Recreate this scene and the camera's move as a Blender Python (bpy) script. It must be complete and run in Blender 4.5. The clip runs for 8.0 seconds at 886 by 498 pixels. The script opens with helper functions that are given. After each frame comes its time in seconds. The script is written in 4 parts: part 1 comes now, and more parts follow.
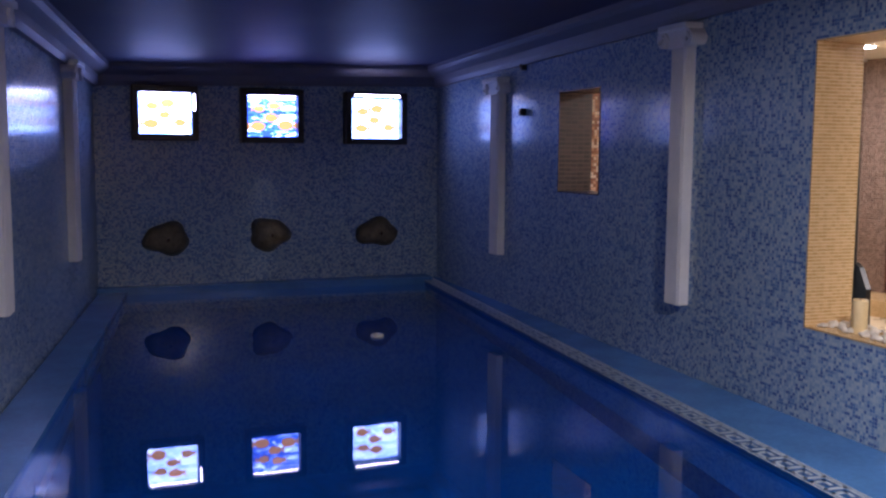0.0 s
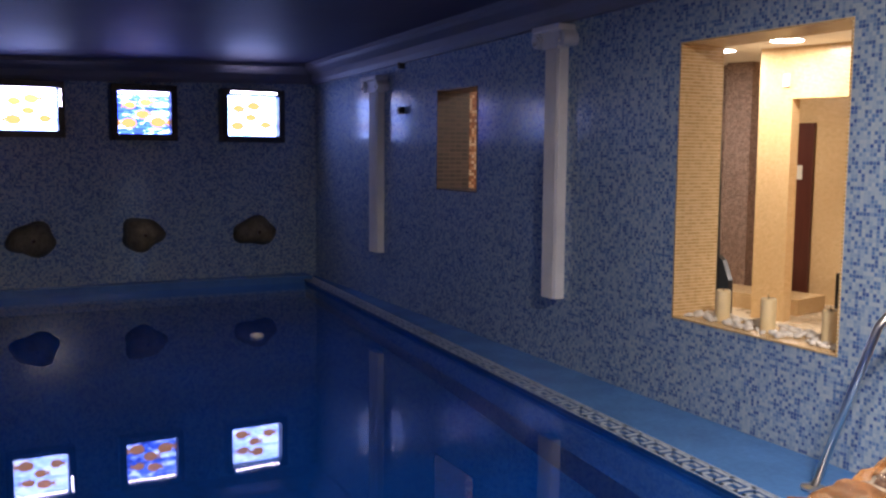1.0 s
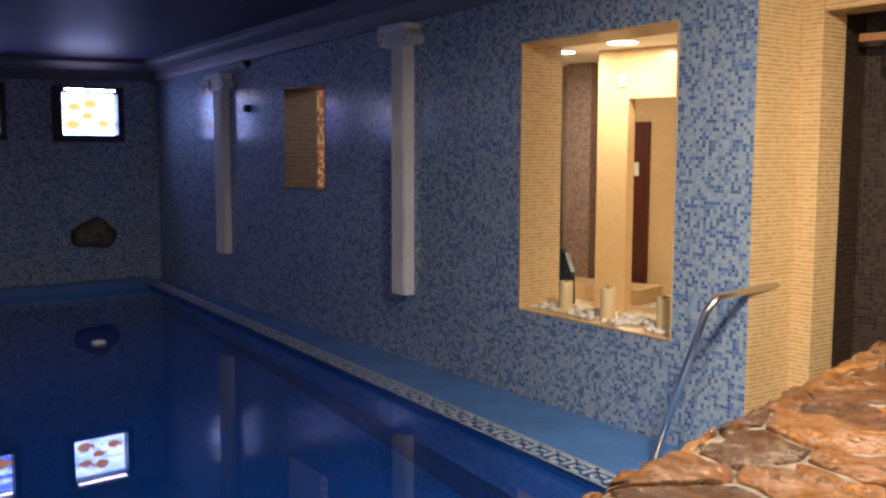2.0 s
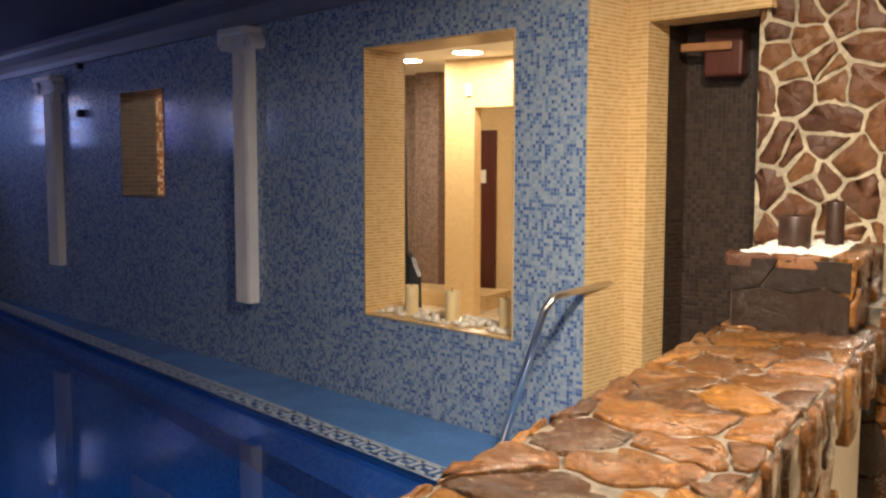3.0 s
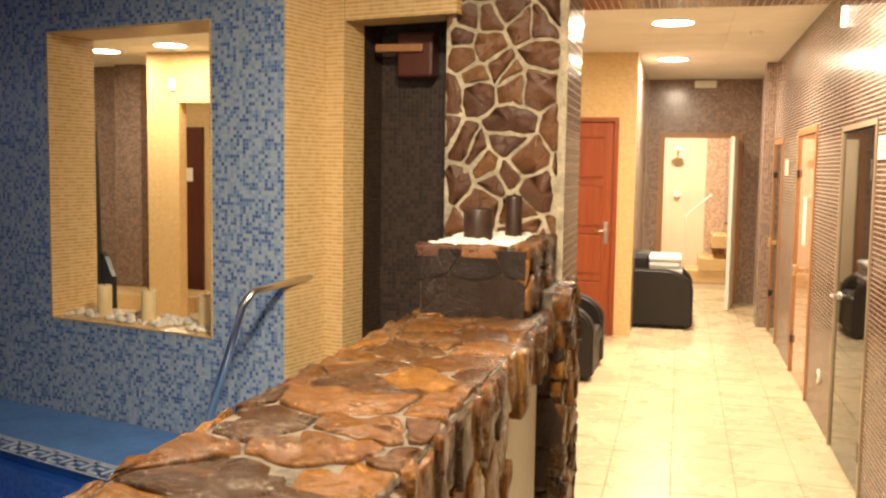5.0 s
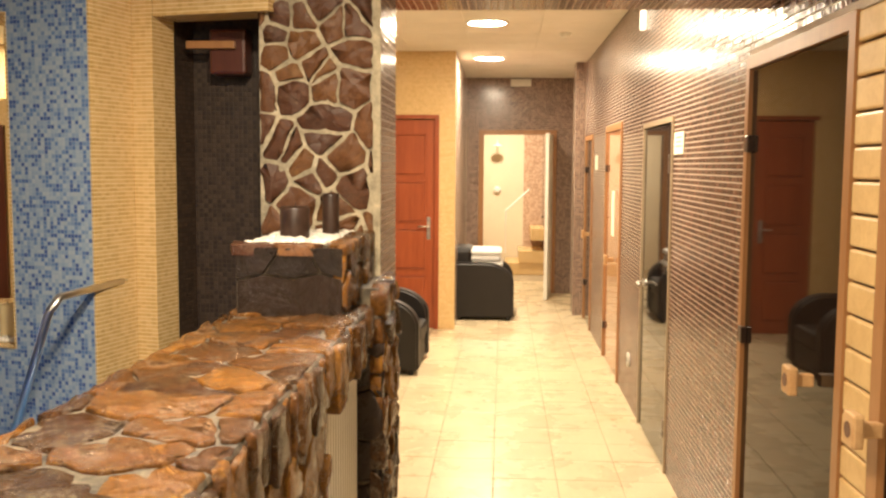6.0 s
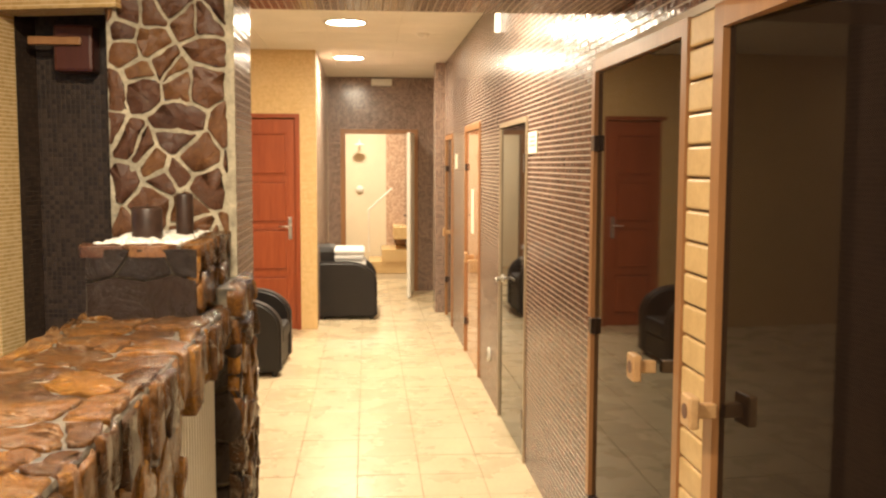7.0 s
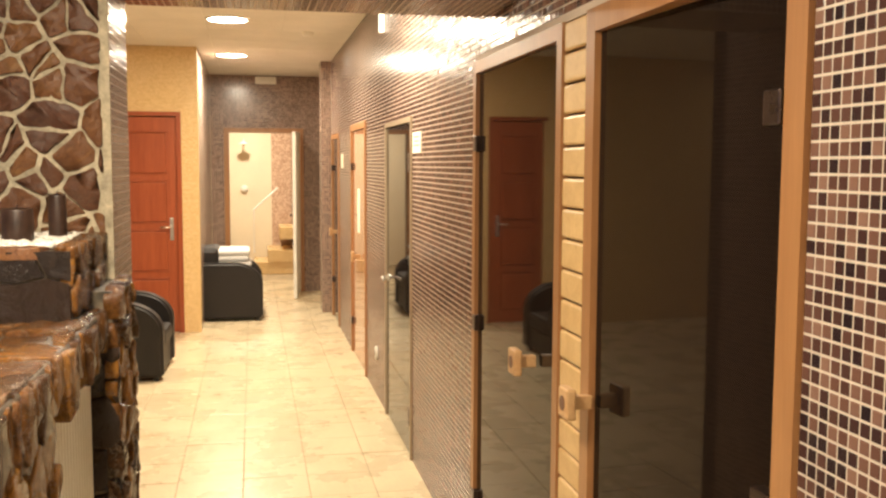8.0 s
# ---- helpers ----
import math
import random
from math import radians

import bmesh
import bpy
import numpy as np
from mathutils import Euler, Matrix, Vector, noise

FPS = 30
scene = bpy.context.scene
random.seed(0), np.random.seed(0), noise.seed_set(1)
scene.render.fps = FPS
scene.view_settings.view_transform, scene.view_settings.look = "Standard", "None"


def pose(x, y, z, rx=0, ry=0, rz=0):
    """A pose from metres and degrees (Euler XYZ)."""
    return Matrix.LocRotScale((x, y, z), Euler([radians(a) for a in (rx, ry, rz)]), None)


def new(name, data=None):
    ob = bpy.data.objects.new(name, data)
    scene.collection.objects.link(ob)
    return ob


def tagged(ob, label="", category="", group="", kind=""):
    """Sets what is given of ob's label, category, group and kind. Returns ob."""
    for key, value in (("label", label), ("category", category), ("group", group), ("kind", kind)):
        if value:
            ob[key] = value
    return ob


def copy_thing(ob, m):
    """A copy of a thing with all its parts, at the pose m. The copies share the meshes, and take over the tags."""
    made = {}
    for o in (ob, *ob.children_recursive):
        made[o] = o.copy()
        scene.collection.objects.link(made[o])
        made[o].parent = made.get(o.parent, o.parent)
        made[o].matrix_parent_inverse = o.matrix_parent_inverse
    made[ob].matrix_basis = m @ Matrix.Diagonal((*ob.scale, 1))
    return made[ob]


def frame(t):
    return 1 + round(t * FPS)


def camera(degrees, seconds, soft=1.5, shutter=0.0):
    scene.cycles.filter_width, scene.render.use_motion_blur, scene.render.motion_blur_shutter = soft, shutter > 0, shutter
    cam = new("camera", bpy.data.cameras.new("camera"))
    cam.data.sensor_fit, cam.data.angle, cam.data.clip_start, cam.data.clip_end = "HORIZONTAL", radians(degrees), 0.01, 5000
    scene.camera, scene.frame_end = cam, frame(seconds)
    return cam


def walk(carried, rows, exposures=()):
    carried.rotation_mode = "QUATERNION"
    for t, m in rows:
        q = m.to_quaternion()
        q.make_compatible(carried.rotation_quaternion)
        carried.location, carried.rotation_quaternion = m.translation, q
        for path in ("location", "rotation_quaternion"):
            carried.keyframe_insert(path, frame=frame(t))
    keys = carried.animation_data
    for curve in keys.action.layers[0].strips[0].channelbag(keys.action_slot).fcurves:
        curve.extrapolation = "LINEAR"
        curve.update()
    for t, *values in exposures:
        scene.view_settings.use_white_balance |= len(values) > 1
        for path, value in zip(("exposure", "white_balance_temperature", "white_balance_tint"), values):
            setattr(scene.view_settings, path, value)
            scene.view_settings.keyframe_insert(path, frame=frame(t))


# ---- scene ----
cam = camera(50.28, 8.0, 2.4)
PATH = [
    (0.0, pose(0.228, 0.141, 1.682, 84.20, -0.40, 56.61)),
    (0.5, pose(0.234, 0.126, 1.682, 84.26, -0.45, 53.12)),
    (1.0, pose(0.241, 0.125, 1.675, 84.20, -0.49, 49.27)),
    (1.5, pose(0.251, 0.119, 1.670, 84.13, -0.35, 44.92)),
    (3.0, pose(0.288, 0.135, 1.652, 84.80, -0.11, 31.32)),
    (3.5, pose(0.309, 0.149, 1.633, 85.09, -0.22, 27.40)),
    (4.0, pose(0.323, 0.154, 1.633, 84.96, -0.37, 22.95)),
    (5.5, pose(0.353, 0.122, 1.636, 85.05, -0.76, 9.03)),
    (6.0, pose(0.372, 0.109, 1.637, 84.93, -0.36, 3.63)),
    (6.5, pose(0.381, 0.091, 1.636, 84.80, -0.45, 0.11)),
    (7.0, pose(0.394, 0.071, 1.637, 84.92, -0.19, -4.60)),
    (7.5, pose(0.405, 0.055, 1.638, 84.87, -0.22, -8.53)),
    (8.0, pose(0.406, 0.042, 1.639, 84.90, -0.24, -11.38)),
]
walk(cam, PATH, [(0.0, 0.42, 4750, 26), (1.5, 0.42, 5300, 20), (3.5, 0.45, 5650, 15), (5.5, 0.27, 6050, 13), (8.0, 0.11, 5750, 12)])

# ---- world and light ----
world = bpy.data.worlds.new("world")
scene.world = world
world.use_nodes = True
world.node_tree.nodes["Background"].inputs[0].default_value = (0.02, 0.03, 0.06, 1)
world.node_tree.nodes["Background"].inputs[1].default_value = 0.05
WARM = (1.0, 0.795, 0.51)


def ceiling_glow(x, y, z, watts, size=0.3, colour=WARM):
    """The light of one ceiling lamp, just under its lens."""
    data = bpy.data.lights.new("lamp_light", "AREA")
    data.shape, data.size, data.energy, data.color = "DISK", size, watts, colour
    ob = new("lamp_light", data)
    ob.matrix_world = pose(x, y, z)
    return ob


# ---- frames of reference ----
BLUE = pose(-0.843, 2.832, 0, 0, 0, 165.7)    # along the blue wall, x away from the corridor, y into the pool
FAR = pose(-0.840, 2.838, 0, 0, 0, 168.28)    # for the far pool wall
ID = Matrix.Identity(4)


# ---- materials ----
def nodes_of(name):
    mat = bpy.data.materials.new(name)
    mat.use_nodes = True
    nt = mat.node_tree
    return mat, nt, nt.nodes["Principled BSDF"]


def add(nt, kind, **values):
    node = nt.nodes.new(kind)
    for key, value in values.items():
        node.inputs[key.replace("_", " ")].default_value = value
    return node


def ramp(nt, source, stops, constant=False):
    node = nt.nodes.new("ShaderNodeValToRGB")
    node.color_ramp.interpolation = "CONSTANT" if constant else "LINEAR"
    els = node.color_ramp.elements
    while len(els) < len(stops):
        els.new(0.5)
    for el, (at, col) in zip(els, stops):
        el.position, el.color = at, (*col, 1)
    nt.links.new(source, node.inputs[0])
    return node.outputs[0]


def maths(nt, op, a, b=None):
    node = nt.nodes.new("ShaderNodeMath")
    node.operation = op
    for i, v in enumerate((a, b)):
        if v is None:
            continue
        if isinstance(v, (int, float)):
            node.inputs[i].default_value = v
        else:
            nt.links.new(v, node.inputs[i])
    return node.outputs[0]


def mixed(nt, fac, a, b, how="MIX"):
    node = nt.nodes.new("ShaderNodeMix")
    node.data_type, node.blend_type = "RGBA", how
    for i, v in ((0, fac), (6, a), (7, b)):
        if isinstance(v, (int, float)):
            node.inputs[i].default_value = v
        elif isinstance(v, tuple):
            node.inputs[i].default_value = (*v, 1)
        else:
            nt.links.new(v, node.inputs[i])
    return node.outputs[2]


def bumped(nt, bsdf, height, strength=0.3, distance=0.002):
    node = add(nt, "ShaderNodeBump", Strength=strength, Distance=distance)
    nt.links.new(height, node.inputs["Height"])
    nt.links.new(node.outputs[0], bsdf.inputs["Normal"])


def mosaic(name, pitch, stops, grout, joint=0.1, rough=0.18, clump=0.5, wide=1.0, upright=1.0):
    """Small glazed tiles on a square grid, in metres of the mesh's own UV map."""
    mat, nt, bsdf = nodes_of(name)
    uv = nt.nodes.new("ShaderNodeUVMap")
    sep = nt.nodes.new("ShaderNodeSeparateXYZ")
    nt.links.new(uv.outputs[0], sep.inputs[0])
    us = maths(nt, "DIVIDE", sep.outputs[0], pitch * wide)
    vs = maths(nt, "DIVIDE", sep.outputs[1], pitch)
    cell = nt.nodes.new("ShaderNodeCombineXYZ")
    nt.links.new(maths(nt, "FLOOR", us), cell.inputs[0])
    nt.links.new(maths(nt, "FLOOR", vs), cell.inputs[1])
    white = nt.nodes.new("ShaderNodeTexWhiteNoise")
    white.noise_dimensions = "2D"
    nt.links.new(cell.outputs[0], white.inputs["Vector"])
    big = add(nt, "ShaderNodeTexNoise", Scale=0.35, Detail=3.0, Roughness=0.7)
    nt.links.new(cell.outputs[0], big.inputs["Vector"])
    value = maths(nt, "ADD", maths(nt, "MULTIPLY", white.outputs["Value"], 1 - clump), maths(nt, "MULTIPLY", big.outputs[0], clump))
    colour = ramp(nt, value, stops)
    fu, fv = maths(nt, "FRACT", us), maths(nt, "FRACT", vs)
    du = maths(nt, "MINIMUM", fu, maths(nt, "SUBTRACT", 1.0, fu))
    dv = maths(nt, "MINIMUM", fv, maths(nt, "SUBTRACT", 1.0, fv))
    edge = maths(nt, "MINIMUM", maths(nt, "MULTIPLY", du, upright), dv)
    face = maths(nt, "MULTIPLY", maths(nt, "GREATER_THAN", edge, joint), 1.0)
    nt.links.new(mixed(nt, face, grout, colour), bsdf.inputs["Base Color"])
    nt.links.new(maths(nt, "ADD", maths(nt, "MULTIPLY", face, rough - 0.8), 0.8), bsdf.inputs["Roughness"])
    height = maths(nt, "ADD", maths(nt, "MINIMUM", maths(nt, "MULTIPLY", edge, 1.0 / (joint * 1.6)), 1.0), maths(nt, "MULTIPLY", white.outputs["Value"], 0.25))
    bumped(nt, bsdf, height, 0.35, 0.0012)
    return mat


def plain(name, colour, rough=0.5, metal=0.0, vary=0.12, scale=6.0, bump=0.1, fine=60.0, coat=0.0):
    """A surface with blotches, fine grain and a little relief."""
    mat, nt, bsdf = nodes_of(name)
    geo = nt.nodes.new("ShaderNodeNewGeometry")
    n1 = add(nt, "ShaderNodeTexNoise", Scale=scale, Detail=4.0, Roughness=0.6)
    n2 = add(nt, "ShaderNodeTexNoise", Scale=fine, Detail=3.0, Roughness=0.6)
    for n in (n1, n2):
        nt.links.new(geo.outputs["Position"], n.inputs["Vector"])
    low = tuple(max(0.0, c * (1 - 2 * vary)) for c in colour)
    high = tuple(min(1.0, c * (1 + 2 * vary)) for c in colour)
    both = maths(nt, "ADD", maths(nt, "MULTIPLY", n1.outputs[0], 0.65), maths(nt, "MULTIPLY", n2.outputs[0], 0.35))
    nt.links.new(ramp(nt, both, ((0.3, low), (0.7, high))), bsdf.inputs["Base Color"])
    rr = maths(nt, "ADD", maths(nt, "MULTIPLY", n1.outputs[0], 0.2), rough - 0.1)
    nt.links.new(rr, bsdf.inputs["Roughness"])
    bsdf.inputs["Metallic"].default_value = metal
    bsdf.inputs["Coat Weight"].default_value = coat
    bumped(nt, bsdf, n2.outputs[0], bump, 0.002)
    return mat


def wood(name, light, dark, rough=0.4, along=2, ring=14.0):
    """Planed wood with grain along one axis of the object and a tone of its own for every piece."""
    mat, nt, bsdf = nodes_of(name)
    tc = nt.nodes.new("ShaderNodeTexCoord")
    info = nt.nodes.new("ShaderNodeObjectInfo")
    mp = nt.nodes.new("ShaderNodeMapping")
    sc = [ring, ring, ring]
    sc[along] = ring * 0.07
    mp.inputs["Scale"].default_value = sc
    shift = nt.nodes.new("ShaderNodeCombineXYZ")
    nt.links.new(maths(nt, "MULTIPLY", info.outputs["Random"], 9.0), shift.inputs[0])
    nt.links.new(shift.outputs[0], mp.inputs["Location"])
    nt.links.new(tc.outputs["Object"], mp.inputs["Vector"])
    n1 = add(nt, "ShaderNodeTexNoise", Scale=1.0, Detail=6.0, Roughness=0.65, Distortion=0.6)
    n2 = add(nt, "ShaderNodeTexNoise", Scale=7.0, Detail=3.0)
    nt.links.new(mp.outputs[0], n1.inputs["Vector"])
    nt.links.new(mp.outputs[0], n2.inputs["Vector"])
    v = maths(nt, "ADD", maths(nt, "MULTIPLY", n1.outputs[0], 0.7), maths(nt, "MULTIPLY", n2.outputs[0], 0.3))
    v = maths(nt, "ADD", v, maths(nt, "MULTIPLY", maths(nt, "SUBTRACT", info.outputs["Random"], 0.5), 0.14))
    nt.links.new(ramp(nt, v, ((0.32, dark), (0.68, light))), bsdf.inputs["Base Color"])
    bsdf.inputs["Roughness"].default_value = rough
    bumped(nt, bsdf, n2.outputs[0], 0.12, 0.001)
    return mat


def slate(name, stops, rough=0.3, smear=(0.40, 0.33, 0.23), relief=0.9):
    """Polished brown fieldstone: every stone its own tone, with cleft layers, veins and smears of mortar."""
    mat, nt, bsdf = nodes_of(name)
    tc = nt.nodes.new("ShaderNodeTexCoord")
    info = nt.nodes.new("ShaderNodeObjectInfo")
    shift = nt.nodes.new("ShaderNodeVectorMath")
    shift.operation = "ADD"
    away = nt.nodes.new("ShaderNodeCombineXYZ")
    nt.links.new(maths(nt, "MULTIPLY", info.outputs["Random"], 40.0), away.inputs[0])
    nt.links.new(tc.outputs["Object"], shift.inputs[0])
    nt.links.new(away.outputs[0], shift.inputs[1])
    n1 = add(nt, "ShaderNodeTexNoise", Scale=11.0, Detail=10.0, Roughness=0.76, Distortion=1.6)
    n2 = add(nt, "ShaderNodeTexNoise", Scale=70.0, Detail=6.0, Roughness=0.75)
    n3 = add(nt, "ShaderNodeTexNoise", Scale=15.0, Detail=8.0, Roughness=0.75, Distortion=2.2)
    n4 = add(nt, "ShaderNodeTexNoise", Scale=4.5, Detail=5.0, Roughness=0.6, Distortion=0.5)
    for n in (n1, n2, n3):
        nt.links.new(shift.outputs[0], n.inputs["Vector"])
    nt.links.new(tc.outputs["Object"], n4.inputs["Vector"])
    v = maths(nt, "ADD", maths(nt, "MULTIPLY", n1.outputs[0], 0.62), maths(nt, "ADD", maths(nt, "MULTIPLY", info.outputs["Random"], 0.26), 0.02))
    v = maths(nt, "ADD", v, maths(nt, "MULTIPLY", n2.outputs[0], 0.12))
    base = ramp(nt, v, stops)
    # thin dark clefts where the layers of the stone break off
    cleft = ramp(nt, n3.outputs[0], ((0.47, (0, 0, 0)), (0.495, (1, 1, 1)), (0.52, (0, 0, 0))))
    col = mixed(nt, maths(nt, "MULTIPLY", cleft, 0.55), base, (0.025, 0.014, 0.010))
    vein = ramp(nt, n1.outputs[0], ((0.425, (0, 0, 0)), (0.435, (1, 1, 1)), (0.448, (0, 0, 0))))
    col = mixed(nt, maths(nt, "MULTIPLY", vein, maths(nt, "MULTIPLY", n4.outputs[0], 0.9)), col, tuple(min(1.0, c * 1.25) for c in smear))
    chips = ramp(nt, n3.outputs[0], ((0.63, (0, 0, 0)), (0.67, (1, 1, 1))))
    col = mixed(nt, maths(nt, "MULTIPLY", chips, 0.35), col, smear)
    film = ramp(nt, maths(nt, "ADD", maths(nt, "MULTIPLY", n4.outputs[0], 0.7), maths(nt, "MULTIPLY", n2.outputs[0], 0.3)), ((0.54, (0, 0, 0)), (0.66, (1, 1, 1))))
    col = mixed(nt, maths(nt, "MULTIPLY", film, 0.22), col, tuple(c * 0.45 for c in smear))
    flecks = ramp(nt, n2.outputs[0], ((0.63, (0, 0, 0)), (0.68, (1, 1, 1))))
    col = mixed(nt, maths(nt, "MULTIPLY", flecks, 0.6), col, tuple(min(1.0, c * 1.5) for c in smear))
    nt.links.new(col, bsdf.inputs["Base Color"])
    nt.links.new(maths(nt, "ADD", maths(nt, "MULTIPLY", n1.outputs[0], 0.55), rough - 0.28), bsdf.inputs["Roughness"])
    step = ramp(nt, n1.outputs[0], ((0.36, (0, 0, 0)), (0.40, (0.35, 0.35, 0.35)), (0.52, (0.42, 0.42, 0.42)), (0.55, (0.8, 0.8, 0.8)), (0.7, (1, 1, 1))))
    h = maths(nt, "ADD", maths(nt, "MULTIPLY", step, 0.55), maths(nt, "MULTIPLY", n3.outputs[0], 0.35))
    h = maths(nt, "ADD", h, maths(nt, "MULTIPLY", n2.outputs[0], 0.18))
    bsdf.inputs["Specular IOR Level"].default_value = 0.35
    bumped(nt, bsdf, h, relief, 0.010)
    return mat


def island_tiles(name, stops, rough=0.2):
    """Glass tiles that are real pieces: one tone to each."""
    mat, nt, bsdf = nodes_of(name)
    geo = nt.nodes.new("ShaderNodeNewGeometry")
    info = nt.nodes.new("ShaderNodeObjectInfo")
    v = maths(nt, "FRACT", maths(nt, "ADD", geo.outputs["Random Per Island"], info.outputs["Random"]))
    nt.links.new(ramp(nt, v, stops), bsdf.inputs["Base Color"])
    tc = nt.nodes.new("ShaderNodeTexCoord")
    n = add(nt, "ShaderNodeTexNoise", Scale=150.0, Detail=2.0)
    nt.links.new(tc.outputs["Object"], n.inputs["Vector"])
    bsdf.inputs["Roughness"].default_value = rough
    bumped(nt, bsdf, n.outputs[0], 0.08, 0.001)
    return mat


def glass_dark(name, tint, rough=0.03, clear=0.25, ior=1.34):
    """Bronze-tinted safety glass."""
    mat, nt, bsdf = nodes_of(name)
    bsdf.inputs["Base Color"].default_value = (*tint, 1)
    bsdf.inputs["Roughness"].default_value = rough
    bsdf.inputs["IOR"].default_value = ior
    bsdf.inputs["Transmission Weight"].default_value = clear
    bsdf.inputs["Specular Tint"].default_value = (1.0, 0.88, 0.76, 1)
    return mat


def glow(name, colour, strength):
    mat, nt, bsdf = nodes_of(name)
    bsdf.inputs["Base Color"].default_value = (*colour, 1)
    bsdf.inputs["Emission Color"].default_value = (*colour, 1)
    bsdf.inputs["Emission Strength"].default_value = strength
    return mat


def stained(name, strength, blue):
    """Back-lit painted glass: pale water with blue streaks."""
    mat, nt, bsdf = nodes_of(name)
    tc = nt.nodes.new("ShaderNodeTexCoord")
    mp = nt.nodes.new("ShaderNodeMapping")
    mp.inputs["Scale"].default_value = (5.0, 5.0, 22.0)
    nt.links.new(tc.outputs["Object"], mp.inputs["Vector"])
    n = add(nt, "ShaderNodeTexNoise", Scale=1.3, Detail=4.0, Roughness=0.6, Distortion=1.2)
    nt.links.new(mp.outputs[0], n.inputs["Vector"])
    col = ramp(nt, n.outputs[0], ((0.42, (0.02, 0.03, 0.22)), (0.52, (0.05, 0.10, 0.60)), (0.60, (0.55, 0.66, 1.0)))
               if blue else ((0.34, (0.12, 0.24, 0.95)), (0.44, (0.32, 0.45, 1.0)), (0.60, (0.66, 0.72, 1.0))))
    nt.links.new(col, bsdf.inputs["Emission Color"])
    nt.links.new(col, bsdf.inputs["Base Color"])
    bsdf.inputs["Emission Strength"].default_value = strength
    return mat


BLUE_TILE = mosaic("blue_mosaic", 0.0125, ((0.24, (0.07, 0.12, 0.33)), (0.36, (0.14, 0.24, 0.47)), (0.46, (0.26, 0.36, 0.52)), (0.58, (0.36, 0.45, 0.55)), (0.75, (0.44, 0.51, 0.57))), (0.34, 0.42, 0.52), 0.06, 0.16, 0.45)
CREAM_TILE = mosaic("cream_mosaic", 0.0125, ((0.3, (0.60, 0.39, 0.14)), (0.5, (0.66, 0.44, 0.17)), (0.7, (0.71, 0.49, 0.21))), (0.84, 0.66, 0.39), 0.12, 0.2, 0.3, 1.5, 9.0)
BROWN_TILE = mosaic("brown_mosaic", 0.025, ((0.3, (0.10, 0.050, 0.038)), (0.5, (0.17, 0.095, 0.072)), (0.7, (0.26, 0.16, 0.12))), (0.52, 0.42, 0.33), 0.08, 0.16, 0.3)
PIECE_TILE = island_tiles("brown_glass_tiles", ((0.0, (0.022, 0.012, 0.016)), (0.35, (0.075, 0.034, 0.028)), (0.7, (0.16, 0.078, 0.056)), (1.0, (0.28, 0.16, 0.115))))
# Brown passage mosaic, darkened: the passage's shade is put into the tile colour.
SHADED_TILE = mosaic("shaded_mosaic", 0.0155, ((0.3, (0.022, 0.012, 0.008)), (0.5, (0.035, 0.020, 0.013)), (0.7, (0.052, 0.031, 0.020))), (0.055, 0.038, 0.026), 0.10, 0.35, 0.3)
# Lining darkened, return brightened: shade and lamplight put into the two tile colours.
NICHE_SHADED = mosaic("shaded_mosaic_rows", 0.024, ((0.3, (0.018, 0.011, 0.010)), (0.5, (0.035, 0.022, 0.020)), (0.7, (0.06, 0.038, 0.034))), (0.12, 0.085, 0.07), 0.14, 0.35, 0.3, 1.6, 4.0)
NICHE_LIT = mosaic("lit_copper_glass", 0.017, ((0.3, (0.30, 0.11, 0.05)), (0.45, (0.55, 0.26, 0.12)), (0.6, (0.75, 0.44, 0.24)), (0.75, (0.90, 0.72, 0.50))), (0.30, 0.18, 0.10), 0.08, 0.12, 0.1)
PINK_TILE = mosaic("rose_mosaic", 0.025, ((0.3, (0.36, 0.21, 0.14)), (0.5, (0.46, 0.29, 0.20)), (0.7, (0.58, 0.40, 0.29))), (0.66, 0.52, 0.38), 0.08, 0.2, 0.3)
GROUT = plain("pale_grout", (0.70, 0.60, 0.48), 0.8, 0, 0.06, 5, 0.2, 200)
PLASTER = plain("cream_plaster", (0.74, 0.66, 0.50), 0.7, 0, 0.04, 2, 0.08, 40)
CEIL = plain("white_ceiling", (0.80, 0.76, 0.68), 0.75, 0, 0.04, 3, 0.12, 90)
CEIL_BLUE = plain("blue_ceiling", (0.034, 0.036, 0.10), 0.6, 0, 0.08, 1.5, 0.04, 30)
CORNICE = plain("grey_blue_cornice", (0.15, 0.155, 0.215), 0.55, 0, 0.06, 4, 0.08, 60)
PILASTER = plain("white_plaster_moulding", (0.74, 0.73, 0.74), 0.55, 0, 0.05, 6, 0.15, 80)
RIM = plain("blue_pool_rim", (0.085, 0.215, 0.52), 0.22, 0, 0.12, 4, 0.06, 50)
POOL_IN = plain("deep_blue_pool_lining", (0.010, 0.070, 0.25), 0.4, 0, 0.2, 2, 0.1, 30)
FLOOR_TILE = plain("cream_floor_tile", (0.66, 0.55, 0.36), 0.28, 0, 0.08, 2.6, 0.05, 45)
nt = FLOOR_TILE.node_tree
bsdf = nt.nodes["Principled BSDF"]
geo = nt.nodes.new("ShaderNodeNewGeometry")
smudge = add(nt, "ShaderNodeTexNoise", Scale=2.3, Detail=9.0, Roughness=0.72, Distortion=0.8)
nt.links.new(geo.outputs["Position"], smudge.inputs["Vector"])
clean = bsdf.inputs["Base Color"].links[0].from_socket
nt.links.new(mixed(nt, maths(nt, "MULTIPLY", ramp(nt, smudge.outputs[0], ((0.55, (0, 0, 0)), (0.70, (1, 1, 1)))), 0.6), clean, (0.40, 0.27, 0.11)), bsdf.inputs["Base Color"])
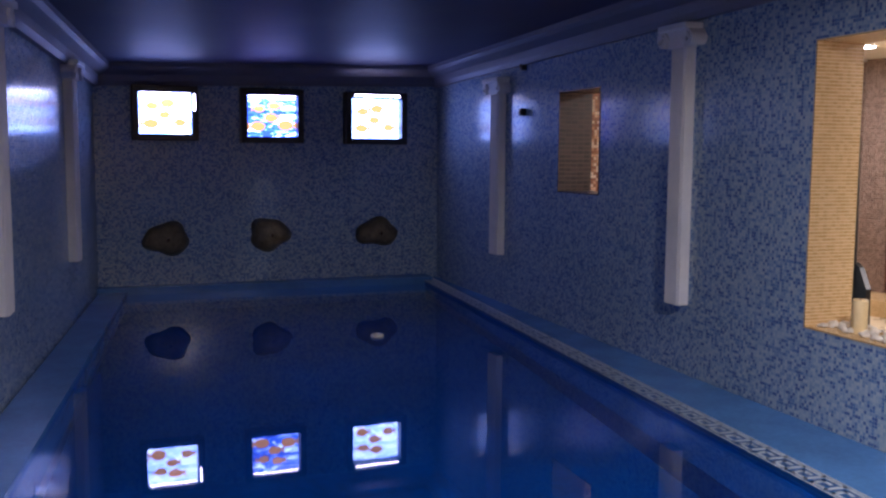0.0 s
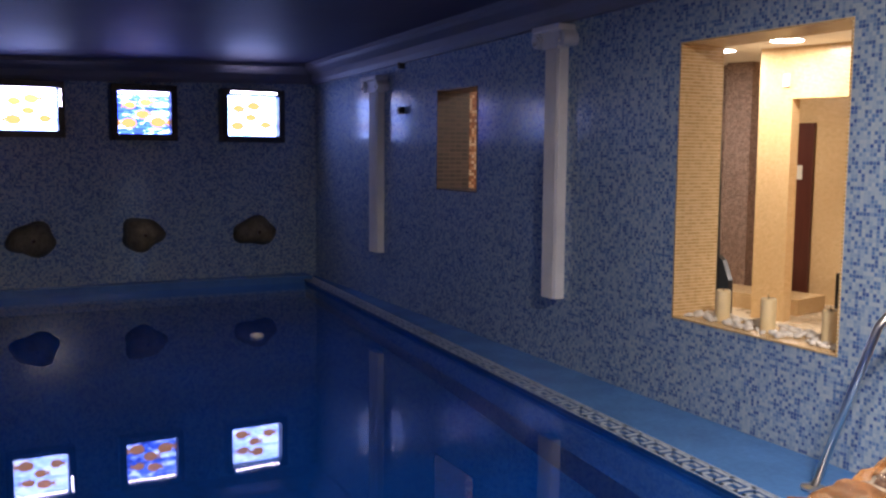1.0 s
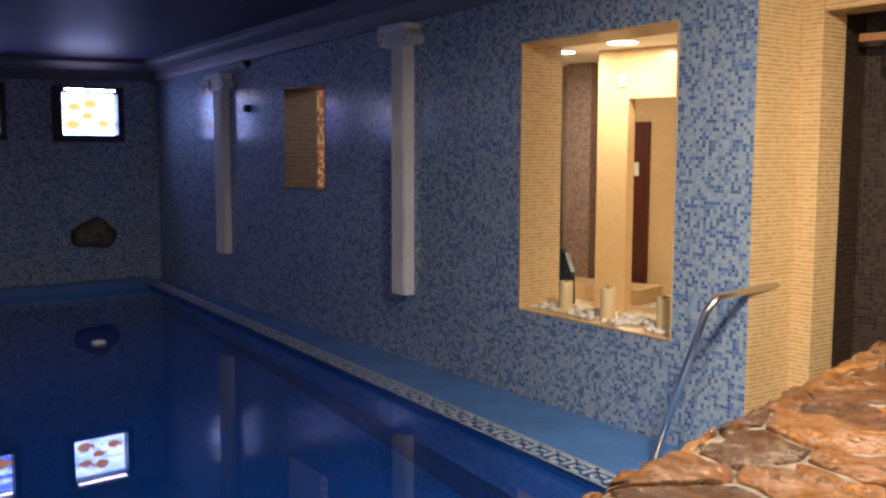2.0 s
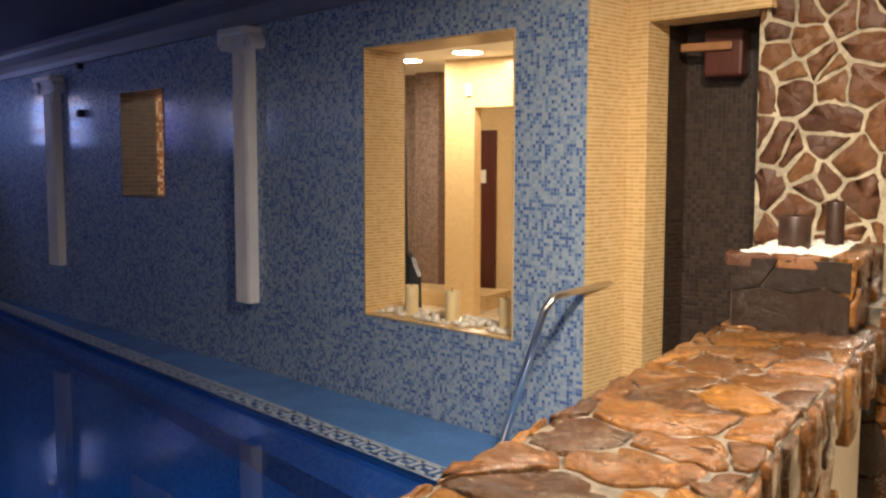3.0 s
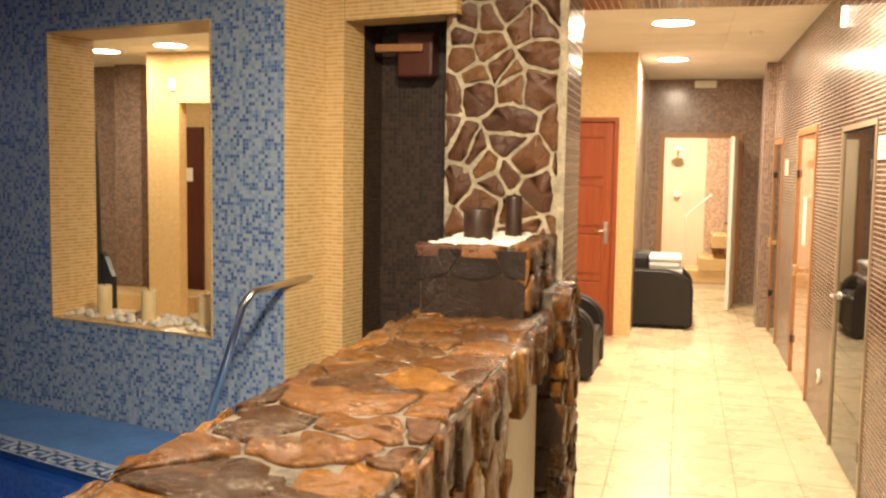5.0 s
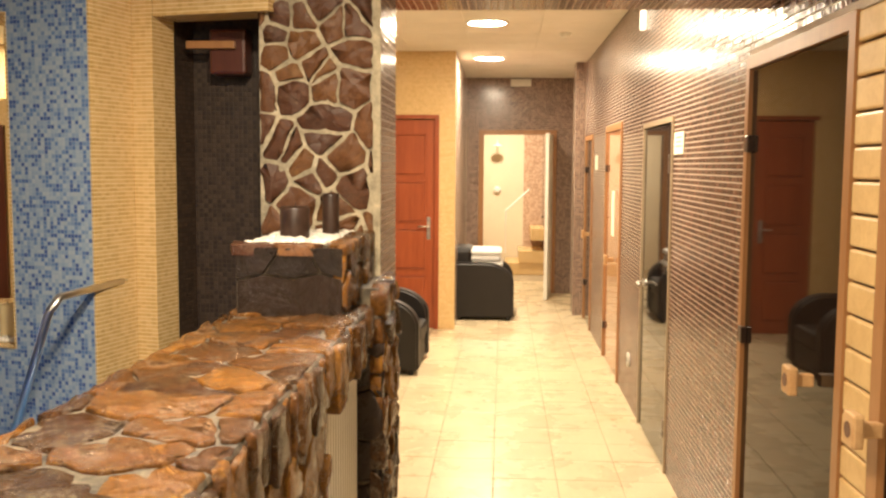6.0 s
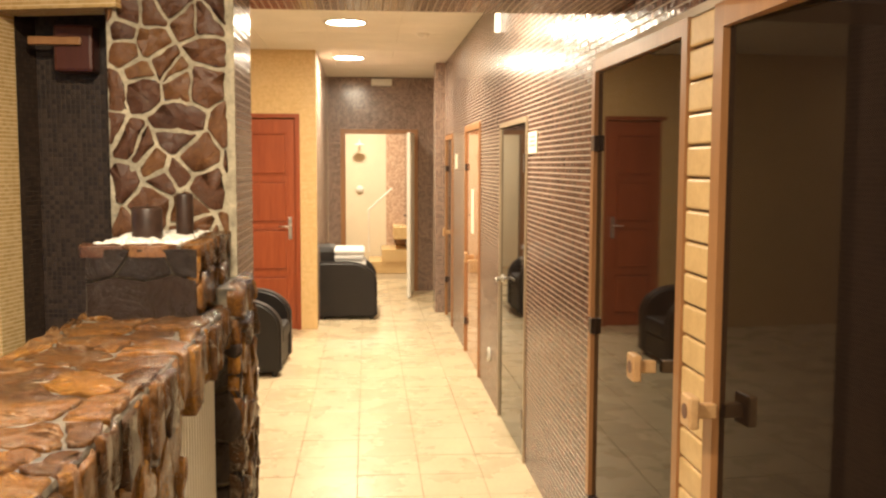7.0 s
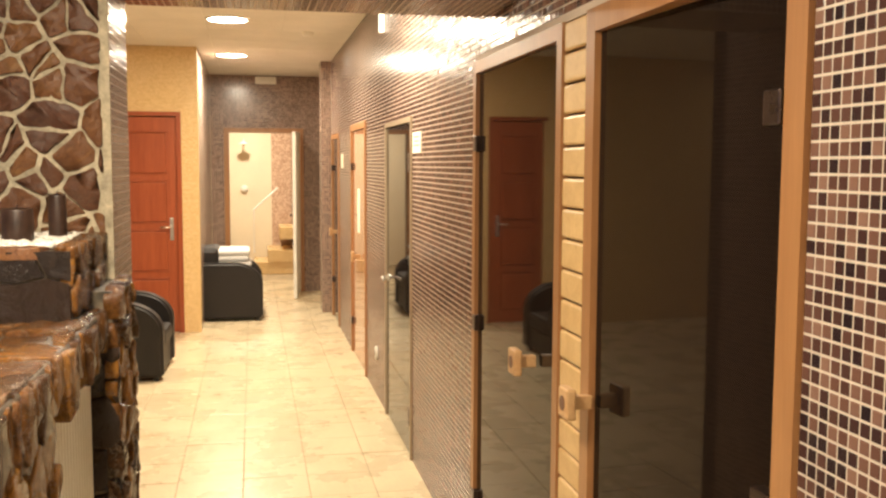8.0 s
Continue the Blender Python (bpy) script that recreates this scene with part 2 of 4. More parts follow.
FLOOR_JOINT = plain("dirty_floor_joint", (0.40, 0.31, 0.19), 0.8, 0, 0.15, 8, 0.2, 90)
SLATE = slate("brown_slate", ((0.30, (0.016, 0.009, 0.005)), (0.44, (0.070, 0.028, 0.007)), (0.58, (0.18, 0.073, 0.012)), (0.70, (0.30, 0.135, 0.020)), (0.85, (0.44, 0.26, 0.065))), 0.16)
SLATE_DULL = slate("dull_brown_slate", ((0.25, (0.040, 0.017, 0.010)), (0.45, (0.11, 0.044, 0.022)), (0.62, (0.19, 0.082, 0.030)), (0.85, (0.33, 0.18, 0.050))), 0.38, (0.22, 0.15, 0.09), 0.6)
# Slate for fronts facing -y, darkened: their shade is put into the colour.
SLATE_SHADED = slate("shaded_slate", ((0.25, (0.006, 0.005, 0.004)), (0.5, (0.016, 0.010, 0.007)), (0.85, (0.045, 0.024, 0.014))), 0.30, (0.08, 0.065, 0.05), 0.45)
MORTAR = plain("grey_mortar", (0.095, 0.075, 0.048), 0.7, 0, 0.5, 24, 1.0, 70)
MORTAR_PALE = plain("pale_mortar", (0.42, 0.36, 0.25), 0.85, 0, 0.3, 12, 0.7, 90)
WOOD_PALE = wood("pale_pine", (0.78, 0.55, 0.25), (0.62, 0.40, 0.16), 0.42, 1, 12)
WOOD_FRAME = wood("honey_wood_frame", (0.43, 0.215, 0.08), (0.31, 0.14, 0.05), 0.38, 2, 16)
WOOD_RED = wood("red_stained_wood", (0.38, 0.095, 0.032), (0.25, 0.052, 0.016), 0.33, 2, 16)
WOOD_DARK = wood("dark_red_wood", (0.12, 0.035, 0.02), (0.07, 0.02, 0.012), 0.35, 2, 16)
WOOD_KNOB = wood("turned_wood", (0.66, 0.42, 0.20), (0.50, 0.28, 0.12), 0.4, 0, 18)
GLASS = glass_dark("bronze_glass", (0.016, 0.010, 0.007), 0.03, 0.05, 1.22)
GLASS_DEEP = glass_dark("smoked_glass", (0.010, 0.007, 0.006), 0.03, 0.05)
CHROME = plain("chrome", (0.82, 0.80, 0.76), 0.32, 1.0, 0.03, 6, 0.02, 60)
STEEL_DARK = plain("bronze_hinge", (0.07, 0.045, 0.035), 0.3, 0.8, 0.1, 20, 0.05, 90)
DOOR_METAL = plain("tan_painted_metal", (0.42, 0.33, 0.22), 0.4, 0.3, 0.06, 6, 0.03, 60)
LEATHER = plain("black_leather", (0.011, 0.008, 0.007), 0.52, 0, 0.2, 9, 0.4, 140)
LINEN = plain("white_towel", (0.80, 0.79, 0.76), 0.85, 0, 0.03, 20, 0.6, 160)
ENAMEL = plain("white_enamel", (0.80, 0.78, 0.72), 0.35, 0, 0.03, 5, 0.03, 60)
PEBBLE = plain("white_pebble", (0.78, 0.74, 0.66), 0.5, 0, 0.1, 20, 0.15, 90)
WAX = plain("ivory_wax", (0.88, 0.70, 0.36), 0.45, 0, 0.05, 8, 0.05, 60)
WAX_DARK = plain("dark_brown_wax", (0.045, 0.024, 0.016), 0.4, 0, 0.2, 15, 0.2, 60)
SHELL = plain("brown_shell", (0.17, 0.135, 0.075), 0.6, 0, 0.3, 14, 0.8, 60)
BLACK = plain("black_lacquer", (0.012, 0.011, 0.011), 0.35, 0, 0.2, 6, 0.1, 60)
PAPER = plain("printed_paper", (0.82, 0.78, 0.62), 0.7, 0, 0.03, 20, 0.02, 80)
INK = plain("grey_ink", (0.25, 0.22, 0.16), 0.7, 0, 0.1, 20, 0.02, 80)
PLASTIC = plain("white_plastic", (0.80, 0.77, 0.68), 0.4, 0, 0.03, 10, 0.02, 60)
ORANGE = glow("orange_painted_glass", (1.0, 0.42, 0.10), 1.4)
LAMP = glow("lamp_lens", (1.0, 0.86, 0.62), 30.0)
DIM_LAMP = glow("dim_lamp_cover", (1.0, 0.84, 0.58), 2.0)
PANEL_PALE = stained("pale_painted_glass", 7.0, 0)
PANEL_BLUE = stained("blue_painted_glass", 7.0, 1)
TUBE = glow("fluorescent_tube", (1.0, 0.80, 0.85), 16.0)


# ---- building helpers ----
def part(name, bm, material, parent=None, label="", m=None, smooth=False):
    """Links a bmesh as one mesh object, under a thing or a part where one is given."""
    me = bpy.data.meshes.new(name)
    bm.normal_update()
    if smooth:
        for f in bm.faces:
            f.smooth = True
    bm.to_mesh(me)
    bm.free()
    me.materials.append(material)
    ob = new(name, me)
    if parent is not None:
        ob.parent = parent
    if m is not None:
        ob.matrix_basis = m
    if label:
        tagged(ob, label)
    return ob


def thing(name, m, label, category, group="", kind=""):
    ob = new(name)
    ob.matrix_basis = m
    ob.empty_display_size = 0.1
    return tagged(ob, label, category, group, kind)


def metre_uv(bm):
    layer = bm.loops.layers.uv.verify()
    bm.normal_update()
    for f in bm.faces:
        n = f.normal
        ax = max(range(3), key=lambda i: abs(n[i]))
        for lo in f.loops:
            c = lo.vert.co
            lo[layer].uv = ((c.y, c.z), (c.x, c.z), (c.x, c.y))[ax]
    return bm


def box(x0, x1, y0, y1, z0, z1, bevel=0.0, bm=None):
    bm = bm or bmesh.new()
    vs = [bm.verts.new((x, y, z)) for x in (x0, x1) for y in (y0, y1) for z in (z0, z1)]
    faces = [bm.faces.new([vs[i] for i in q]) for q in ((0, 1, 3, 2), (4, 6, 7, 5), (0, 4, 5, 1), (2, 3, 7, 6), (0, 2, 6, 4), (1, 5, 7, 3))]
    if bevel:
        edges = list({e for f in faces for e in f.edges})
        bmesh.ops.bevel(bm, geom=edges, offset=bevel, segments=2, affect="EDGES", profile=0.5)
    return bm


def rod(points, radius, sides=10, bm=None):
    """A round bar through the points."""
    bm = bm or bmesh.new()
    pts = [Vector(p) for p in points]
    rings = []
    for i, p in enumerate(pts):
        a = (p - pts[i - 1]).normalized() if i else (pts[1] - p).normalized()
        b = (pts[i + 1] - p).normalized() if i < len(pts) - 1 else a
        d = (a + b).normalized()
        side = d.cross(Vector((0, 0, 1)) if abs(d.z) < 0.95 else Vector((1, 0, 0))).normalized()
        up = side.cross(d)
        rings.append([bm.verts.new(p + radius * (math.cos(2 * math.pi * k / sides) * side + math.sin(2 * math.pi * k / sides) * up)) for k in range(sides)])
    for r0, r1 in zip(rings, rings[1:]):
        for k in range(sides):
            bm.faces.new((r0[k], r0[(k + 1) % sides], r1[(k + 1) % sides], r1[k]))
    bm.faces.new(rings[0][::-1])
    bm.faces.new(rings[-1])
    bmesh.ops.recalc_face_normals(bm, faces=bm.faces)
    return bm


def lathe(profile, sides=20, bm=None, caps=True):
    """A turned body: profile of (radius, height)."""
    bm = bm or bmesh.new()
    rings = [[bm.verts.new((r * math.cos(2 * math.pi * k / sides), r * math.sin(2 * math.pi * k / sides), z)) for k in range(sides)] for r, z in profile]
    for r0, r1 in zip(rings, rings[1:]):
        for k in range(sides):
            bm.faces.new((r0[k], r0[(k + 1) % sides], r1[(k + 1) % sides], r1[k]))
    if caps:
        bm.faces.new(rings[0][::-1])
        bm.faces.new(rings[-1])
    return bm


def prism(outline, y0, y1, bm=None):
    """An outline in x and z, drawn out from y0 to y1."""
    bm = bm or bmesh.new()
    a = [bm.verts.new((x, y0, z)) for x, z in outline]
    b = [bm.verts.new((x, y1, z)) for x, z in outline]
    bm.faces.new(a)
    bm.faces.new(b[::-1])
    n = len(outline)
    for i in range(n):
        bm.faces.new((a[i], b[i], b[(i + 1) % n], a[(i + 1) % n]))
    bmesh.ops.recalc_face_normals(bm, faces=bm.faces)
    return bm


def slab(corners, z0, z1):
    """A level plate over a plan outline."""
    bm = bmesh.new()
    a = [bm.verts.new((x, y, z0)) for x, y in corners]
    b = [bm.verts.new((x, y, z1)) for x, y in corners]
    bm.faces.new(a[::-1])
    bm.faces.new(b)
    n = len(corners)
    for i in range(n):
        bm.faces.new((a[i], a[(i + 1) % n], b[(i + 1) % n], b[i]))
    bmesh.ops.recalc_face_normals(bm, faces=bm.faces)
    return metre_uv(bm)


def pierced(u0, u1, z0, z1, y0, y1, holes):
    """A wall along x with rectangular openings (u0, u1, z0, z1) right through it."""
    us = sorted({u0, u1, *(h[0] for h in holes), *(h[1] for h in holes)})
    zs = sorted({z0, z1, *(h[2] for h in holes), *(h[3] for h in holes)})

    def solid(i, j):
        if not (0 <= i < len(us) - 1 and 0 <= j < len(zs) - 1):
            return False
        u, z = (us[i] + us[i + 1]) / 2, (zs[j] + zs[j + 1]) / 2
        return not any(h[0] < u < h[1] and h[2] < z < h[3] for h in holes)
    bm = bmesh.new()

    def quad(*pts):
        bm.faces.new([bm.verts.new(p) for p in pts])
    for i in range(len(us) - 1):
        for j in range(len(zs) - 1):
            if not solid(i, j):
                continue
            a, b, c, d = us[i], us[i + 1], zs[j], zs[j + 1]
            quad((a, y0, c), (b, y0, c), (b, y0, d), (a, y0, d))
            quad((a, y1, c), (a, y1, d), (b, y1, d), (b, y1, c))
            if not solid(i - 1, j):
                quad((a, y0, c), (a, y0, d), (a, y1, d), (a, y1, c))
            if not solid(i + 1, j):
                quad((b, y0, c), (b, y1, c), (b, y1, d), (b, y0, d))
            if not solid(i, j - 1):
                quad((a, y0, c), (a, y1, c), (b, y1, c), (b, y0, c))
            if not solid(i, j + 1):
                quad((a, y0, d), (b, y0, d), (b, y1, d), (a, y1, d))
    bmesh.ops.remove_doubles(bm, verts=bm.verts, dist=1e-5)
    bmesh.ops.recalc_face_normals(bm, faces=bm.faces)
    return metre_uv(bm)


def structure(name, bm, material, m=None, label=""):
    return tagged(part(name, bm, material, None, "", m), label, "", "", "structure")


def local(m, x, y, z=0.0):
    return m @ Vector((x, y, z))


# ---- the large structure ----
EAST = pose(1.255, 0, 0, 0, 0, 90)            # along the corridor's tiled wall, x up the corridor, y into the corridor
HOLES = [(1.373, 3.62, -1, 2.03), (5.10, 6.13, -1, 1.90), (7.21, 8.30, -1, 1.97), (9.50, 10.32, -1, 1.95)]
structure("wall_east", pierced(-3.2, 12.3, 0, 2.9, -0.12, 0, HOLES), GROUT, EAST, "corridor wall of small brown glass mosaic with pale joints")
structure("floor", slab([(-9, -3.2), (3.4, -3.2), (3.4, 17), (-9, 17)], -0.2, -0.006), FLOOR_JOINT, None, "cream tiled floor with dirty joints")
bm = slab([(-9, 3.45), (3.4, 3.45), (3.4, 17), (-9, 17)], 2.757, 2.95)
for i in range(-14, 3):
    for j in range(0, 22):
        x, y = 0.06 + i * 0.6, 3.46 + j * 0.6
        box(x + 0.005, x + 0.595, y + 0.005, y + 0.595, 2.75, 2.7565, 0, bm)
structure("ceiling", bm, CEIL, None, "white suspended ceiling of square panels")
# Out of view; hung low so the near lamps shine into the pool hall.
NEAR_CEILING = 2.46
structure("ceiling_near_unseen", slab([(-0.32, -3.2), (1.38, -3.2), (1.38, 2.99), (-0.32, 2.99)], NEAR_CEILING, 2.95), CEIL)
structure("wall_south", box(-9, 3.4, -3.35, -3.2, 0, 2.9), PLASTER)
structure("wall_sauna_back", box(3.0, 3.15, -3.2, 17, 0, 2.9), WOOD_DARK)
for at, y in (("a", 0.9), ("b", 4.4), ("c", 6.7), ("d", 8.9), ("e", 10.6)):
    structure("partition_" + at, box(1.376, 3.0, y, y + 0.1, 0, 2.75), WOOD_DARK)
# far end of the corridor, with the shower room behind
structure("wall_north", metre_uv(pierced(-0.1, 1.255, 0, 2.75, 12.3, 12.42, [(0.12, 1.0, -1, 2.035)])), BROWN_TILE, None, "end wall of brown mosaic with a doorway")
structure("pier", metre_uv(box(1.15, 1.252, 10.47, 10.78, 0, 2.75)), BROWN_TILE, None, "shallow pier of brown mosaic")
structure("wall_shower_back", metre_uv(box(-1.2, 1.0, 15.2, 15.3, 0, 2.75)), PLASTER)
structure("wall_shower_side", metre_uv(box(1.0, 1.25, 14.0, 15.3, 0, 2.75)), BROWN_TILE)
structure("wall_shower_left", metre_uv(box(-1.3, -1.2, 12.42, 15.3, 0, 2.75)), CREAM_TILE)
structure("wall_shower_panel", metre_uv(box(0.70, 1.0, 15.17, 15.199, 0, 2.75)), PINK_TILE, None, "rose mosaic strip on the shower wall")
# block with the red door
structure("wall_door_block", metre_uv(pierced(-1.3, -0.1, 0, 2.75, 9.46, 9.58, [(-0.85, -0.30, -1, 2.09)])), CREAM_TILE, None, "cream mosaic wall beside a red wooden door")
structure("wall_block_side", metre_uv(box(-0.22, -0.102, 9.58, 12.3, 0, 2.75)), BROWN_TILE)
structure("wall_block_back", box(-1.3, -0.23, 9.75, 9.85, 0, 2.75), WOOD_DARK)
# room behind the blue wall
structure("wall_room_north", metre_uv(pierced(-5.02, -1.3, 0, 2.75, 8.9, 9.05, [(-4.66, -3.9, -1, 2.24)])), CREAM_TILE, None, "cream mosaic wall with an opening")
structure("wall_room_back", metre_uv(box(-9, -1.3, 10.35, 10.5, 0, 2.75)), CREAM_TILE)
structure("wall_room_recess_side", metre_uv(box(-4.0, -3.9, 9.05, 10.35, 0, 2.75)), CREAM_TILE)
structure("pier_room", metre_uv(box(-6.08, -5.75, 9.95, 10.35, 0, 2.75)), BROWN_TILE, None, "brown mosaic pier in the room")
structure("wall_room_recess", metre_uv(box(-7.4, -6.082, 10.16, 10.35, 0, 2.75)), BROWN_TILE)
structure("plinth", metre_uv(box(-7.4, -4.75, 9.35, 9.945, 0, 0.17)), CREAM_TILE, None, "low cream tiled plinth along the room wall")
structure("wall_room_west", metre_uv(box(-9, -8.9, -3.2, 17, 0, 2.9)), BROWN_TILE)
structure("wall_far_north", box(-9, 3.4, 16.9, 17, 0, 2.9), PLASTER)

# blue pool wall with a window and a small opening
structure("wall_blue", pierced(0, 5.6, 0, 2.75, -0.20, 0, [(0.289, 1.055, 1.063, 2.088), (2.62, 3.095, 1.47, 2.027)]), BLUE_TILE, BLUE, "blue and grey glass mosaic wall")
for name, x0, x1, z0, z1 in (("window_1", 0.289, 1.055, 1.063, 2.088), ("window_2", 2.62, 3.095, 1.47, 2.027)):
    tile = CREAM_TILE if name == "window_1" else NICHE_SHADED
    lining = tagged(new(name), "opening in the blue wall lined with small cream tiles" if tile is CREAM_TILE else "small opening lined with brown tiles, darkened for shade", "window", "", "structure")
    lining.matrix_basis = BLUE
    t = 0.006
    part("lining_side", metre_uv(box(x0, x0 + t, -0.203, 0.003, z0 + t, z1 - t)), tile, lining)
    part("lining_side", metre_uv(box(x1 - t, x1, -0.203, 0.003, z0 + t, z1 - t)), tile, lining)
    part("sill", metre_uv(box(x0, x1, -0.203, 0.003, z0, z0 + t)), tile, lining)
    part("lining_top", metre_uv(box(x0, x1, -0.203, 0.003, z1 - t, z1)), tile, lining)
# Inner part of the same jamb, in paler tile for its lamplit strip.
structure("niche_return", metre_uv(box(3.095, 3.16, -0.36, -0.204, 1.40, 2.10)), NICHE_LIT, BLUE, "copper glass mosaic behind the small opening, coloured as if lamplit")
# end of the blue wall, cream pillar and passage
structure("wall_blue_end", metre_uv(box(-0.008, -0.001, -0.2, 0.0, 0, 2.75)), CREAM_TILE, BLUE, "cream mosaic end face of the wall")
structure("pillar", metre_uv(box(-0.080, 0.0, -0.32, -0.203, 0, 2.75)), CREAM_TILE, BLUE, "cream mosaic pillar")
structure("wall_passage", metre_uv(box(-0.074, -0.03, -0.8, -0.325, 0, 2.75)), SHADED_TILE, BLUE, "brown mosaic passage wall, shade put into its colour")
structure("lintel", metre_uv(box(-0.48, -0.082, -0.34, -0.207, 2.09, 2.75)), CREAM_TILE, BLUE, "cream tiled lintel over the passage")
structure("header_beam", metre_uv(box(0.0, 1.25, 3.0, 3.42, 2.17, 2.75)), BROWN_TILE, None, "ceiling beam clad in brown mosaic")

# pool hall
structure("wall_pool_far", metre_uv(box(5.2, 5.35, -0.5, 2.9, 0, 2.75)), BLUE_TILE, FAR, "far pool wall of dark blue mosaic")
LEFT = BLUE @ pose(5.45, 2.437, 0, 0, 0, 180 - 5.54)
bm = metre_uv(box(0, 6.95, -0.15, 0, 0, 2.75))
structure("wall_pool_left", bm, BLUE_TILE, LEFT @ pose(0, 0, 0, 0, 0, 0), "side pool wall of blue mosaic")
structure("ceiling_pool", slab([tuple(local(BLUE, *c))[:2] for c in ((5.6, -0.3), (5.6, 2.9), (-1.4, 3.45))] + [(-0.325, 2.72), tuple(local(BLUE, 0.0, -0.05))[:2]], 2.43, 2.6), CEIL_BLUE, None, "glossy dark blue ceiling over the pool")
SLOPE, LEAN = 0.020, 0.028
for v in bpy.data.objects["ceiling_pool"].data.vertices:
    v.co.z -= SLOPE * (BLUE.inverted() @ v.co).x + LEAN * (BLUE.inverted() @ v.co).y
structure("bulkhead", box(-0.32, -0.30, -3.2, 2.9, 2.40, 2.9), CREAM_TILE)


def cornice(name, m, length):
    prof = ((0, 2.28), (0.03, 2.28), (0.045, 2.31), (0.05, 2.35), (0.10, 2.38), (0.12, 2.40), (0.12, 2.428), (0, 2.428))
    bm = bmesh.new()
    a = [bm.verts.new((0, y, z)) for y, z in prof]
    b = [bm.verts.new((length, y, z)) for y, z in prof]
    bm.faces.new(a)
    bm.faces.new(b[::-1])
    for i in range(len(prof)):
        bm.faces.new((a[i], b[i], b[(i + 1) % len(prof)], a[(i + 1) % len(prof)]))
    bmesh.ops.recalc_face_normals(bm, faces=bm.faces)
    structure(name, bm, CORNICE, m, "pale grey-blue plaster cornice")


tip = math.degrees(SLOPE)
cornice("cornice_right", BLUE @ pose(0.02, 0.001, 0, 0, tip, 0), 5.3)
cornice("cornice_left", LEFT @ pose(0.1, 0.001, -SLOPE * 5.35 - LEAN * 2.45, 0, -tip, 0), 6.7)
cornice("cornice_far", FAR @ pose(5.199, -0.4, -SLOPE * 5.2 + LEAN * 0.4, 0, 0, 90) @ pose(0, 0, 0, 0, math.degrees(LEAN), 0), 3.0)

# pool basin, rim and water
RIM_Z, WATER_Z = 0.725, 0.705
POOL = [tuple(local(BLUE, *c))[:2] for c in ((5.3, 0.0), (5.3, 2.5), (-1.25, 3.1))] + [(-0.36, 2.60), tuple(local(BLUE, -0.2, 0.1))[:2]]
RIGHT_RIM = [(-0.25, 0.004), (5.25, 0.004), (5.25, 0.14), (-0.25, 0.49)]
structure("pool_rim_right", slab(RIGHT_RIM, 0.3, RIM_Z), RIM, BLUE, "smooth blue rim of the pool")
structure("pool_rim_far", slab([(5.0, 0.1), (5.25, 0.1), (5.25, 2.5), (5.0, 2.5)], 0.3, RIM_Z + 0.03), RIM, BLUE, "blue rim at the far end")
structure("pool_rim_left", slab([(-1.25, 2.88), (5.1, 2.28), (5.1, 2.46), (-1.3, 3.08)], 0.3, RIM_Z), RIM, BLUE)
structure("pool_floor", slab(POOL, 0.0, 0.03), POOL_IN, None, "deep blue lining of the pool")
for name, c in (("pool_side_right", [(-0.25, 0.44), (5.25, 0.09), (5.25, 0.13), (-0.25, 0.48)]), ("pool_side_far", [(5.02, 0.06), (5.2, 0.06), (5.2, 2.5), (5.02, 2.5)]), ("pool_side_left", [(-1.25, 2.90), (5.1, 2.30), (5.1, 2.4), (-1.25, 3.0)])):
    structure(name, slab(c, 0.0, 0.299), POOL_IN, BLUE)
wm, nt, bsdf = nodes_of("still_pool_water")
bsdf.inputs["Base Color"].default_value = (0.22, 0.50, 1.0, 1)
bsdf.inputs["Roughness"].default_value = 0.02
bsdf.inputs["IOR"].default_value = 1.33
bsdf.inputs["Transmission Weight"].default_value = 1.0
tc = nt.nodes.new("ShaderNodeTexCoord")
nz = add(nt, "ShaderNodeTexNoise", Scale=3.0, Detail=2.0)
nt.links.new(tc.outputs["Object"], nz.inputs["Vector"])
bumped(nt, bsdf, nz.outputs[0], 0.012, 0.02)
bm = bmesh.new()
bm.faces.new([bm.verts.new((x, y, WATER_Z)) for x, y in POOL])
water = structure("water", bm, wm, None, "still dark blue pool water")
water.visible_shadow = False


def meander(name, m, length, start):
    """Strip of Greek-key tiles along the pool's edge."""
    strip = tagged(new(name), "strip of pale Greek key tiles on dark blue", "trim", "", "structure")
    strip.matrix_basis = m
    part("band", box(start, length, 0, 0.098, -0.01, 0.003), POOL_IN, strip)
    unit, k = 0.094, 0.0126
    bars = [(0, 0, 6, 1), (0, 0, 1, 6), (0, 5, 5, 6), (4, 2, 5, 6), (2, 2, 5, 3)]
    keys = bmesh.new()
    n = int((length - start) / unit)
    for i in range(n):
        x = start + i * unit
        for a, b, c, d in bars:
            box(x + a * k * 1.2, x + c * k * 1.2, 0.010 + b * k, 0.010 + d * k, 0.003, 0.0045, bm=keys)
    box(start, length, 0.0, 0.006, 0.003, 0.0045, bm=keys)
    box(start, length, 0.092, 0.098, 0.003, 0.0045, bm=keys)
    tagged(part("key_tiles", keys, PALE_KEY, strip), "", "", "", "stuff")


PALE_KEY = plain("pale_key_tile", (0.44, 0.50, 0.58), 0.3, 0, 0.1, 20, 0.05, 80)
ang = math.degrees(math.atan2(-0.35, 5.5))
meander("meander_trim", BLUE @ pose(-0.25, 0.40, RIM_Z, 0, 0, ang), 5.4, 0.0)


